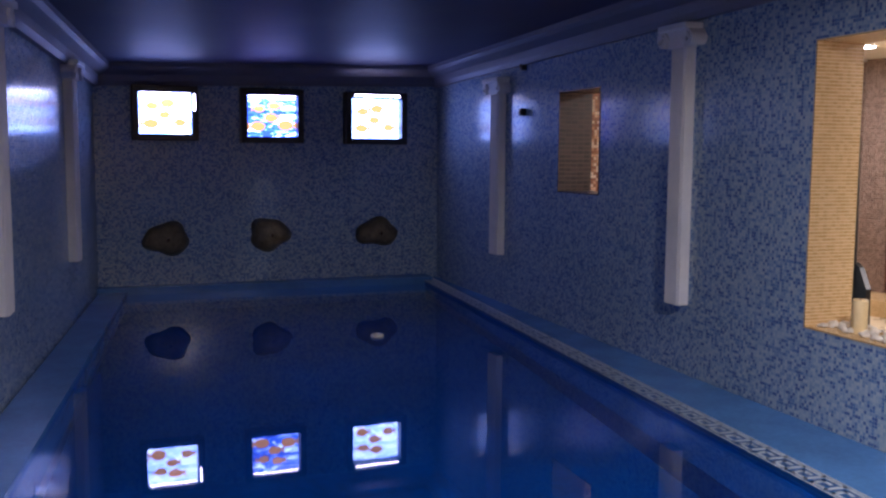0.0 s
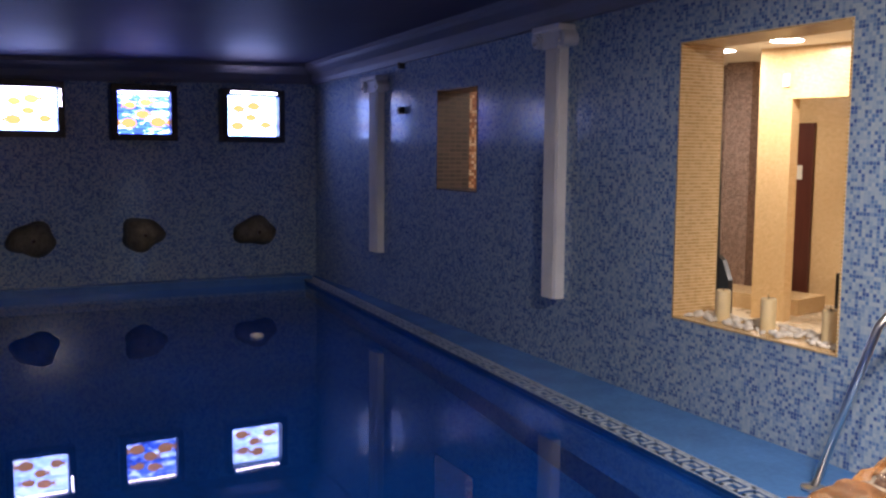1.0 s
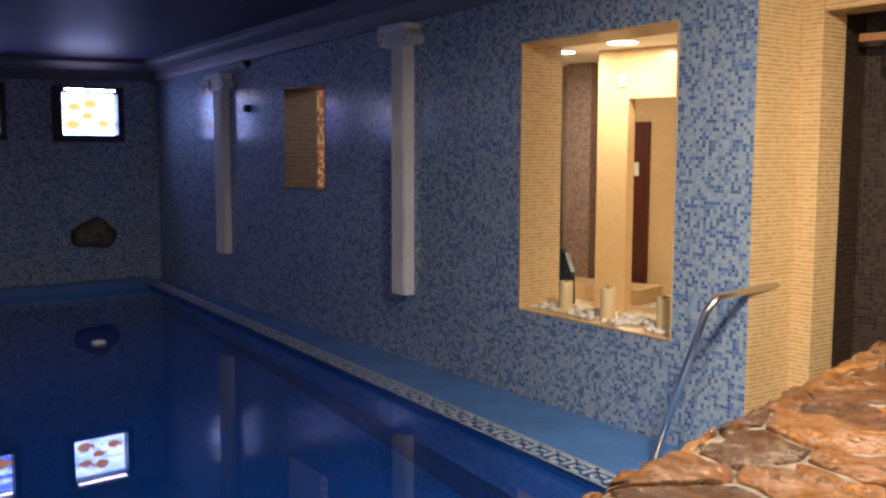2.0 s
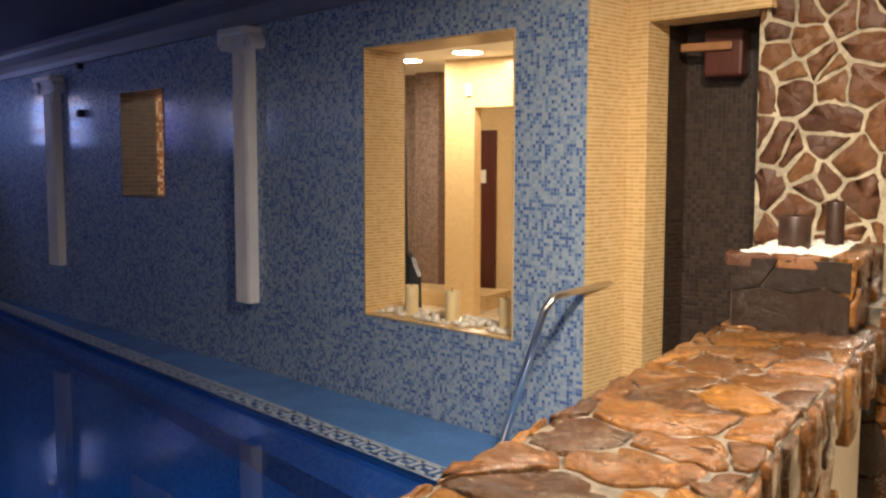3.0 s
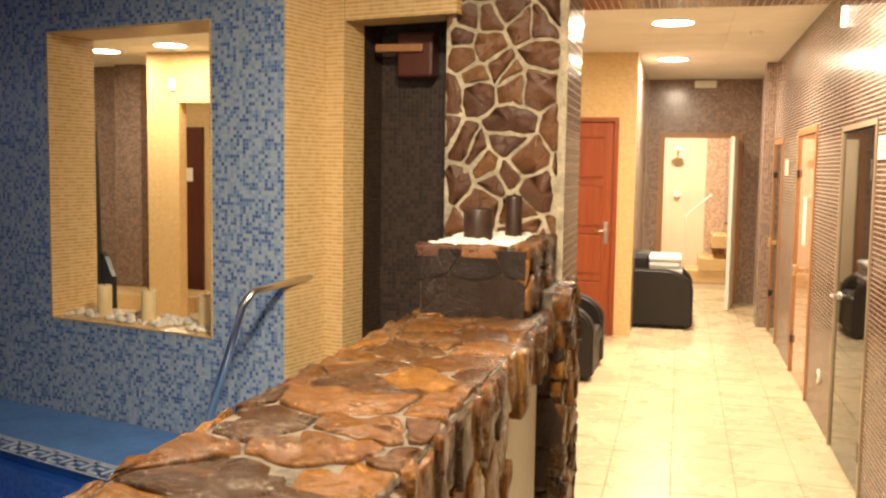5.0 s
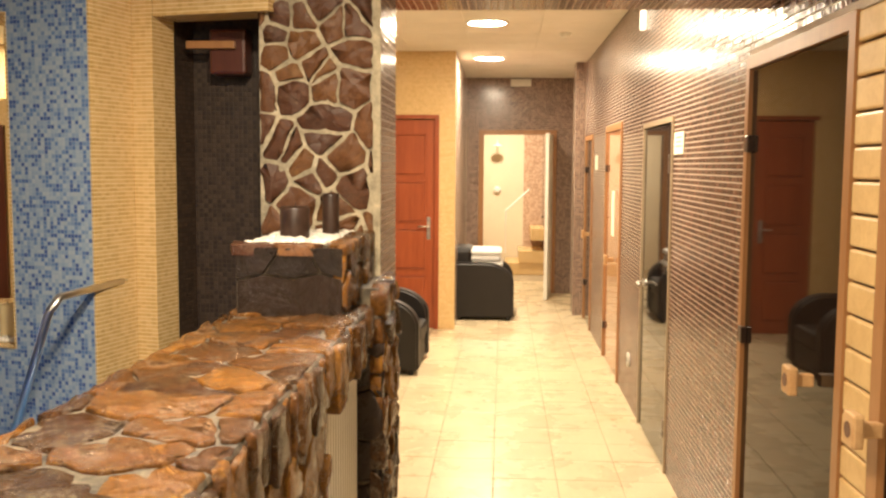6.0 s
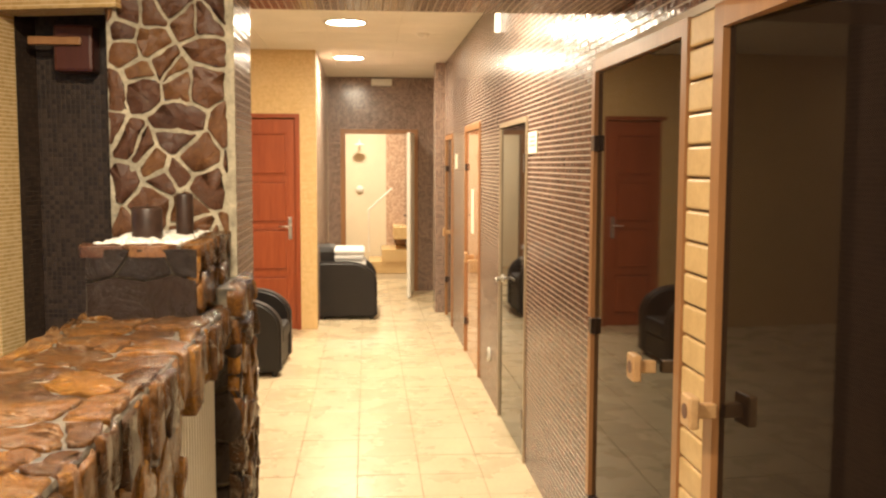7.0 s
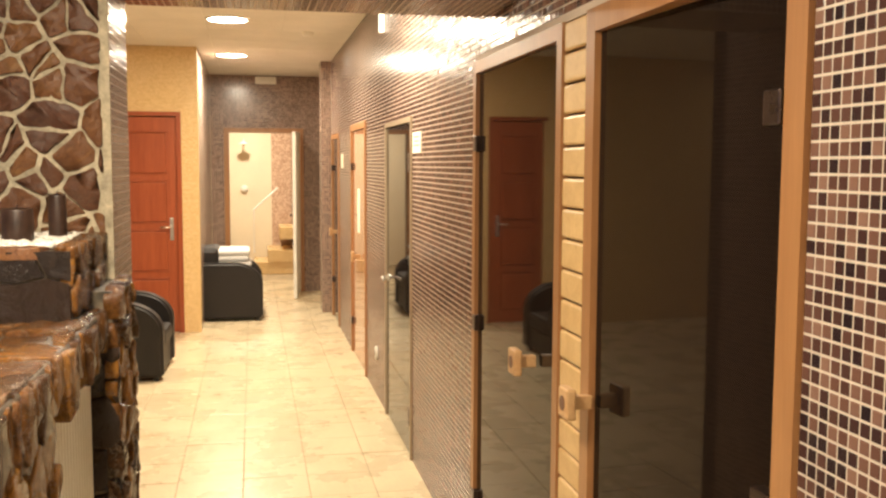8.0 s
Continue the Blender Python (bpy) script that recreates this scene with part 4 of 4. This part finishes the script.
# ---- corridor things ----
def frame_of(ob, u0, u1, z1, w, d, material, z0=0.0):
    part("jamb", box(u0, u0 + w, -0.07, d, z0, z1), material, ob)
    part("jamb", box(u1 - w, u1, -0.07, d, z0, z1), material, ob)
    part("head", box(u0 + w, u1 - w, -0.07, d, z1 - w, z1), material, ob)


def sauna_handle(ob, u, z):
    h = part("handle", box(u - 0.035, u + 0.035, 0.055, 0.082, z - 0.040, z + 0.040, 0.006), WOOD_KNOB, ob, "square wooden pull on a short bar")
    part("stem", box(u - 0.014, u + 0.014, 0.004, 0.056, z - 0.018, z + 0.018, 0.004), WOOD_KNOB, h)
    part("inner_knob", box(u - 0.035, u + 0.035, -0.085, -0.055, z - 0.040, z + 0.040, 0.006), WOOD_DARK, h)
    part("emblem", lathe([(0.019, 0), (0.019, 0.0015), (0.010, 0.0015)], 20), WOOD_DARK, h, "", pose(u, 0.082, z, -90))


def hinge(ob, u, z):
    part("hinge", box(u - 0.022, u + 0.030, -0.012, 0.016, z - 0.030, z + 0.030, 0.004), STEEL_DARK, ob)


sauna_a = thing("sauna_door", EAST, "bronze glass sauna door in a honey-coloured wooden frame", "door", "sauna doors")
frame_of(sauna_a, 2.555, 3.62, 2.03, 0.045, 0.012, WOOD_FRAME)
part("pane", box(2.602, 3.575, -0.012, -0.004, 0.01, 1.98), GLASS, sauna_a)
for z in (1.72, 1.03, 0.335):
    hinge(sauna_a, 3.575, z)
sauna_handle(sauna_a, 2.79, 1.040)
sauna_b = thing("sauna_door", EAST, "bronze glass sauna door in a honey-coloured wooden frame", "door", "sauna doors")
frame_of(sauna_b, 1.373, 2.36, 2.03, 0.060, 0.012, WOOD_FRAME)
part("pane", box(-0.431, 0.431, -0.004, 0.004, 0.01, 1.97), GLASS, sauna_b, "", pose(1.8665, -0.036, 0, 0, 0, 3.6))
for z in (1.735, 1.06, 0.36):
    hinge(sauna_b, 1.462, z)
sauna_handle(sauna_b, 2.300, 1.035)
strip = thing("plank_strip", EAST, "strip of pale rounded pine boards between the sauna doors", "panelling")
part("backing", box(2.362, 2.553, -0.06, -0.012, 0, 2.03), WOOD_DARK, strip)
for i in range(24):
    z = 0.004 + i * 0.0845
    part("plank", box(2.366, 2.549, -0.010, 0.008, z, min(z + 0.078, 2.028), 0.007), WOOD_PALE, strip)

steam = thing("glass_door", EAST, "dark glass door in a pale metal frame with a lever handle", "door")
frame_of(steam, 5.10, 6.13, 1.90, 0.028, 0.010, DOOR_METAL)
part("pane", box(5.137, 6.093, -0.010, -0.002, 0.01, 1.864), GLASS_DEEP, steam)
lever = part("lever", rod([(6.0, 0.0, 0.92), (6.0, 0.045, 0.92), (5.89, 0.05, 0.92)], 0.009, 10), CHROME, steam, "brass lever handle", None, True)
part("rose", lathe([(0.024, 0), (0.024, 0.008), (0.012, 0.010)], 16), CHROME, lever, "", pose(6.0, 0.0, 0.92, -90))
part("hinge", box(5.14, 5.19, -0.014, 0.012, 1.60, 1.70, 0.004), STEEL_DARK, steam)
part("hinge", box(5.14, 5.19, -0.014, 0.012, 0.18, 0.28, 0.004), STEEL_DARK, steam)

amber = thing("sauna_door", EAST, "amber glass sauna door with a paper notice in a wooden frame", "door", "sauna doors")
frame_of(amber, 7.21, 8.30, 1.97, 0.05, 0.012, WOOD_FRAME)
AMBER = glass_dark("amber_glass", (0.42, 0.20, 0.10), 0.05, 0.15)
part("pane", box(7.262, 8.248, -0.012, -0.004, 0.01, 1.918), AMBER, amber)
for z in (1.62, 0.85, 0.28):
    hinge(amber, 8.22, z)
sauna_handle(amber, 7.60, 0.90)
part("notice", box(7.66, 7.84, -0.003, 0.0, 1.08, 1.44), PAPER, amber, "white paper notice on the glass")
last = thing("sauna_door", EAST, "dark glass door in a wooden frame near the corridor's end", "door", "sauna doors")
frame_of(last, 9.50, 10.32, 1.95, 0.05, 0.012, WOOD_FRAME)
part("pane", box(9.552, 10.268, -0.012, -0.004, 0.01, 1.898), GLASS_DEEP, last)
for z in (1.6, 0.4):
    hinge(last, 10.24, z)
sauna_handle(last, 9.75, 0.95)

sign = thing("door_sign", EAST, "small cream notice plate beside the glass door", "sign")
part("plate", box(4.80, 5.05, 0.003, 0.008, 1.70, 1.81, 0.001), PAPER, sign)
for i, w in enumerate((0.16, 0.13, 0.15)):
    part("text_bar", box(4.925 - w / 2, 4.925 + w / 2, 0.008, 0.009, 1.735 + i * 0.022, 1.744 + i * 0.022), INK, sign)
ob = thing("door_sign", EAST, "small pale notice plate between the doors", "sign")
part("plate", box(9.0, 9.2, 0.003, 0.008, 1.60, 1.74, 0.001), PAPER, ob)
sock = thing("socket", EAST, "oval white wall socket near the floor", "socket")
part("plate", lathe([(0.05, 0.002), (0.05, 0.012), (0.035, 0.016)], 20), PLASTIC, sock, "", pose(6.60, 0.0, 0.31, -90))
part("insert", lathe([(0.020, 0.016), (0.020, 0.018)], 16), BLACK, sock, "", pose(6.60, 0.0, 0.31, -90))
lampbox = thing("wall_light", EAST, "narrow white wall light high on the mosaic", "lamp")
part("case", box(6.17, 6.22, 0.003, 0.035, 2.49, 2.61, 0.006), DIM_LAMP, lampbox)


def red_door(m, w, h, label):
    ob = thing("panel_door", m, label, "door")
    part("leaf", box(0, w, -0.02, 0.02, 0.005, h), WOOD_RED, ob)
    for i in range(4):
        z0 = 0.14 + i * (h - 0.2) / 4
        z1 = z0 + (h - 0.2) / 4 - 0.09
        p = part("panel", box(0.10, w - 0.10, -0.032, -0.0205, z0, z1, 0.009), WOOD_RED, ob)
        part("moulding", box(0.085, w - 0.085, -0.026, -0.0205, z1 + 0.004, z1 + 0.020, 0.004), WOOD_RED, p)
        part("moulding", box(0.085, w - 0.085, -0.026, -0.0205, z0 - 0.020, z0 - 0.004, 0.004), WOOD_RED, p)
    part("backplate", box(w - 0.075, w - 0.040, -0.027, -0.0205, 0.90, 1.12, 0.002), CHROME, ob)
    part("lever", rod([(w - 0.058, -0.02, 1.03), (w - 0.058, -0.065, 1.03), (w - 0.16, -0.07, 1.03)], 0.008, 10), CHROME, ob, "chrome lever handle", None, True)
    return ob


rd = red_door(pose(-0.845, 9.50, 0), 0.54, 2.08, "red-stained panelled wooden door in a cream wall")
part("architrave", box(0.541, 0.585, -0.06, -0.04, 0, 2.09), WOOD_RED, rd)
part("architrave_head", box(-0.04, 0.585, -0.06, -0.04, 2.092, 2.13), WOOD_RED, rd)

# open door at the corridor's end
trim = thing("door_frame", ID, "brown wooden frame round the bright shower doorway", "door frame")
part("jamb", box(0.06, 0.12, 12.27, 12.43, 0, 2.09), WOOD_FRAME, trim)
part("jamb", box(1.0, 1.05, 12.27, 12.43, 0, 2.09), WOOD_FRAME, trim)
part("head", box(0.12, 1.0, 12.27, 12.43, 2.035, 2.09), WOOD_FRAME, trim)
opened = thing("open_door", pose(0.985, 12.26, 0, 0, 0, -97), "cream door standing open against the corridor", "door")
part("leaf", box(0.0, 0.70, -0.02, 0.02, 0.01, 2.03, 0.003), PLASTIC, opened)
part("lever", rod([(0.62, -0.02, 1.02), (0.62, -0.06, 1.02), (0.52, -0.065, 1.02)], 0.010, 10), STEEL_DARK, opened, "dark lever handle")


def armchair(m, w, d, h, seat, label):
    """Leather armchair with arms rounded at the front: x across, front towards -y."""
    ob = thing("armchair", m, label, "armchair", "black armchairs")

    def arm(x0, x1):
        c = 0.30
        pts = [(0, 0.03), (d, 0.03)] + [(d - 0.05 + 0.05 * math.cos(a), h - 0.05 + 0.05 * math.sin(a)) for a in (0, math.pi / 4, math.pi / 2)]
        pts += [(c - c * math.sin(a), h - c * 0.75 + c * 0.75 * math.cos(a)) for a in [math.pi / 2 * k / 12 for k in range(13)]]
        bm = bmesh.new()
        a_ = [bm.verts.new((x0, y_, z_)) for y_, z_ in pts]
        b_ = [bm.verts.new((x1, y_, z_)) for y_, z_ in pts]
        bm.faces.new(a_)
        bm.faces.new(b_[::-1])
        for i in range(len(pts)):
            bm.faces.new((a_[i], b_[i], b_[(i + 1) % len(pts)], a_[(i + 1) % len(pts)]))
        bmesh.ops.recalc_face_normals(bm, faces=bm.faces)
        bmesh.ops.bevel(bm, geom=[e for e in bm.edges if e.is_manifold and e.calc_face_angle() > 0.9], offset=0.02, segments=3, affect="EDGES")
        return bm
    part("arm", arm(0, 0.14), LEATHER, ob)
    part("arm", arm(w - 0.14, w), LEATHER, ob)
    part("base", box(0.14, w - 0.14, 0.02, d, 0.04, seat - 0.14, 0.01), LEATHER, ob)
    part("seat_cushion", box(0.145, w - 0.145, 0.0, d - 0.16, seat - 0.138, seat, 0.035), LEATHER, ob)
    part("backrest", box(0.145, w - 0.145, d - 0.20, d + 0.03, seat - 0.13, h + 0.15, 0.05), LEATHER, ob)
    for x in (0.05, w - 0.05):
        for y_ in (0.06, d - 0.06):
            part("foot", lathe([(0.022, 0), (0.026, 0.045)], 10), BLACK, ob, "", pose(x, y_, 0))
    return ob


armchair(pose(-0.27, 7.32, 0, 0, 0, 88), 0.78, 0.70, 0.60, 0.36, "black leather armchair with rounded arms by the corridor")
armchair(pose(0.50, 10.02, 0, 0, 0, 90), 0.85, 0.64, 0.61, 0.42, "black leather armchair with white towels on it")
rt = random.Random(3)
for i in range(5):
    towel = part("towel", box(0.02 - 0.01 * i, 0.38 + rt.uniform(-.02, .02), 10.18, 10.70 - rt.uniform(0, .05), 0.422 + i * 0.063, 0.486 + i * 0.063, 0.026), LINEN, None, "", None, True)
    tagged(towel, "folded white towel in a loose pile on the armchair", "towel", "towels on the armchair")

# ceiling lamps
def ceiling_lamp(x, y, z=2.75, watts=30, colour=WARM):
    ob = thing("ceiling_lamp", pose(x, y, z), "round recessed ceiling lamp, switched on; some added out of view", "lamp", "ceiling lamps")
    part("ring", lathe([(0.17, -0.012), (0.17, 0.0), (0.15, 0.0), (0.15, -0.012), (0.17, -0.012)], 28, None, False), ENAMEL, ob)
    part("lens", lathe([(0.145, -0.008), (0.145, -0.002), (0.10, -0.001)], 28), LAMP, ob)
    ceiling_glow(x, y, z - 0.02, watts, 0.28, colour)
    return ob


# The lamp at (-2.2, 6.5) is an unseen addition that lights the room.
for x, y, w in ((0.235, 7.6, 85), (0.215, 10.05, 65), (0.55, 5.0, 70), (-2.2, 6.5, 9), (-5.37, 8.7, 30), (-4.43, 8.35, 24), (0.3, 13.8, 75)):
    ceiling_lamp(x, y, 2.75, w)
# Two added lamps out of view, placed to light parapet, column and pool.
for x, y, w in ((-0.02, 1.6, 48), (0.05, -1.3, 82)):
    ceiling_lamp(x, y, NEAR_CEILING, w)
vent = thing("smoke_detector", pose(0.88, 8.2, 2.75), "small white round smoke detector on the ceiling", "detector")
part("cap", lathe([(0.035, -0.04), (0.05, -0.015), (0.05, 0.0)], 18), PLASTIC, vent)
exitbox = thing("exit_light", pose(0.585, 12.29, 2.70), "small cream box light above the end doorway", "lamp")
part("case", box(-0.13, 0.13, -0.06, 0.0, -0.06, 0.03, 0.006), PLASTIC, exitbox)

# shower room
sh = thing("shower", pose(0.28, 15.19, 0), "pale shower head and mixer on a cream wall", "shower")
part("arm", rod([(0, 0, 1.98), (0, -0.18, 2.02), (0, -0.26, 1.97)], 0.011, 8), ENAMEL, sh)
part("head", lathe([(0.02, 0.03), (0.08, 0.0), (0.08, -0.012)], 20), ENAMEL, sh, "", pose(0, -0.26, 1.95))
part("mixer", lathe([(0.06, 0), (0.06, 0.012), (0.03, 0.03), (0.03, 0.05)], 18), ENAMEL, sh, "", pose(0.0, -0.002, 1.25, 90))
rl = thing("shower_rail", ID, "white bent rail over tiled steps", "rail")
part("tube", rod([(0.42, 14.6, 0.3), (0.42, 14.6, 0.95), (0.78, 14.6, 1.28)], 0.016, 10), ENAMEL, rl)
for i, (x0, z) in enumerate(((0.42, 0.18), (0.62, 0.36), (0.80, 0.70))):
    ob = thing("tiled_step", ID, "cream tiled step in the shower room", "step", "steps in the shower room")
    part("block", metre_uv(box(x0, 1.0, 14.3 - 0.02 * i, 15.165, 0.0 if i == 0 else z - 0.18, z, 0.004)), CREAM_TILE, ob)

# room behind the blue wall
dd = thing("panel_door", pose(-5.80, 10.33, 0), "dark red wooden door with a pale notice", "door")
part("leaf", box(0, 0.64, -0.03, 0.015, 0.005, 2.05), WOOD_DARK, dd)
part("notice", box(0.34, 0.52, -0.034, -0.031, 1.41, 1.57), PAPER, dd)
tb = thing("side_table", pose(-4.45, 9.55, 0), "black open side table with square legs", "table")
part("tabletop", box(0, 0.5, 0, 0.5, 0.42, 0.47, 0.004), BLACK, tb)
for x, y in ((0, 0), (0.44, 0), (0, 0.44), (0.44, 0.44)):
    part("leg", box(x, x + 0.06, y, y + 0.06, 0, 0.419, 0.003), BLACK, tb)
sw = thing("wall_switch", pose(-4.72, 8.9, 2.42), "small white box high on the cream wall", "switch")
part("case", box(-0.03, 0.03, -0.03, 0.0, -0.06, 0.06, 0.004), PLASTIC, sw)
paddle = thing("sauna_paddle", BLUE @ pose(1.30, -0.45, 0), "black long-handled paddle leaning behind the window", "paddle")
part("pole", rod([(0, 0, 0.02), (0, 0, 0.6), (0.01, 0.02, 1.76)], 0.014, 10), BLACK, paddle)
part("blade", prism([(-0.075, 0.90), (0.03, 0.90), (0.03, 1.20), (0.0, 1.26), (-0.03, 1.24), (-0.07, 1.16)], -0.012, 0.012), BLACK, paddle)

# ---- pieces: floor tiles and mosaic ----
bm = box(0, 0.326, 0, 0.326, -0.02, 0.0, 0.002)
tile_me = bpy.data.meshes.new("floor_tile")
bm.to_mesh(tile_me)
bm.free()
tile_me.materials.append(FLOOR_TILE)
floor = bpy.data.objects["floor"]
for i in range(-4, 4):
    for j in range(10, 40):
        x, y = 0.012 + i * 0.33, 0.34 + j * 0.33
        if x > 1.2:
            continue
        ob = new("tile", tile_me)
        ob.parent = floor
        ob.matrix_basis = pose(x, y, random.uniform(-0.0008, 0.0008))
rest = bmesh.new()
for i in range(-26, 4):
    for j in range(-10, 40):
        if -4 <= i < 4 and 10 <= j < 40:
            continue
        x, y = 0.012 + i * 0.33, 0.34 + j * 0.33
        if x > 1.2 or (x < -0.4 and y < 2.8):
            continue
        box(x, x + 0.326, y, y + 0.326, -0.02, 0.0, 0, rest)
tagged(part("tiles", rest, FLOOR_TILE, floor), "", "", "", "stuff")

PITCH, SIZE = 0.025, 0.0208
me = bpy.data.meshes.new("mosaic_tile")
bm = bmesh.new()
q = [bm.verts.new(v) for v in ((0, 0, 0), (SIZE, 0, 0), (SIZE, 0, SIZE), (0, 0, SIZE), (0.0008, 0.0016, 0.0008), (SIZE - 0.0008, 0.0016, 0.0008), (SIZE - 0.0008, 0.0016, SIZE - 0.0008), (0.0008, 0.0016, SIZE - 0.0008))]
for f in ((0, 1, 5, 4), (1, 2, 6, 5), (2, 3, 7, 6), (3, 0, 4, 7), (4, 5, 6, 7)):
    bm.faces.new([q[i] for i in f])
bmesh.ops.recalc_face_normals(bm, faces=bm.faces)
bm.to_mesh(me)
bm.free()
me.materials.append(PIECE_TILE)
east = bpy.data.objects["wall_east"]
verts, faces = [], []
rt = random.Random(5)
for i in range(20, 419):
    u = i * PITCH
    for j in range(0, 110):
        z = j * PITCH + 0.004
        if any(h[0] - SIZE < u < h[1] and z < h[3] for h in HOLES):
            continue
        if 1.08 < u < 1.36 and 0.95 < z < 1.65:
            ob = new("tile", me)
            ob.parent = east
            ob.matrix_basis = pose(u, 0, z)
            continue
        tilt = [rt.uniform(-0.0004, 0.0004) for k in range(4)]
        b = len(verts)
        s, e = SIZE, 0.0008
        verts += [(u, 0, z), (u + s, 0, z), (u + s, 0, z + s), (u, 0, z + s), (u + e, 0.0016 + tilt[0], z + e), (u + s - e, 0.0016 + tilt[1], z + e), (u + s - e, 0.0016 + tilt[2], z + s - e), (u + e, 0.0016 + tilt[3], z + s - e)]
        faces += [(b + 4, b + 7, b + 6, b + 5), (b, b + 4, b + 5, b + 1), (b + 1, b + 5, b + 6, b + 2), (b + 2, b + 6, b + 7, b + 3), (b + 3, b + 7, b + 4, b)]
me2 = bpy.data.meshes.new("tiles")
me2.from_pydata(verts, [], faces)
me2.materials.append(PIECE_TILE)
ob = new("tiles", me2)
ob.parent = east
tagged(ob, "", "", "", "stuff")
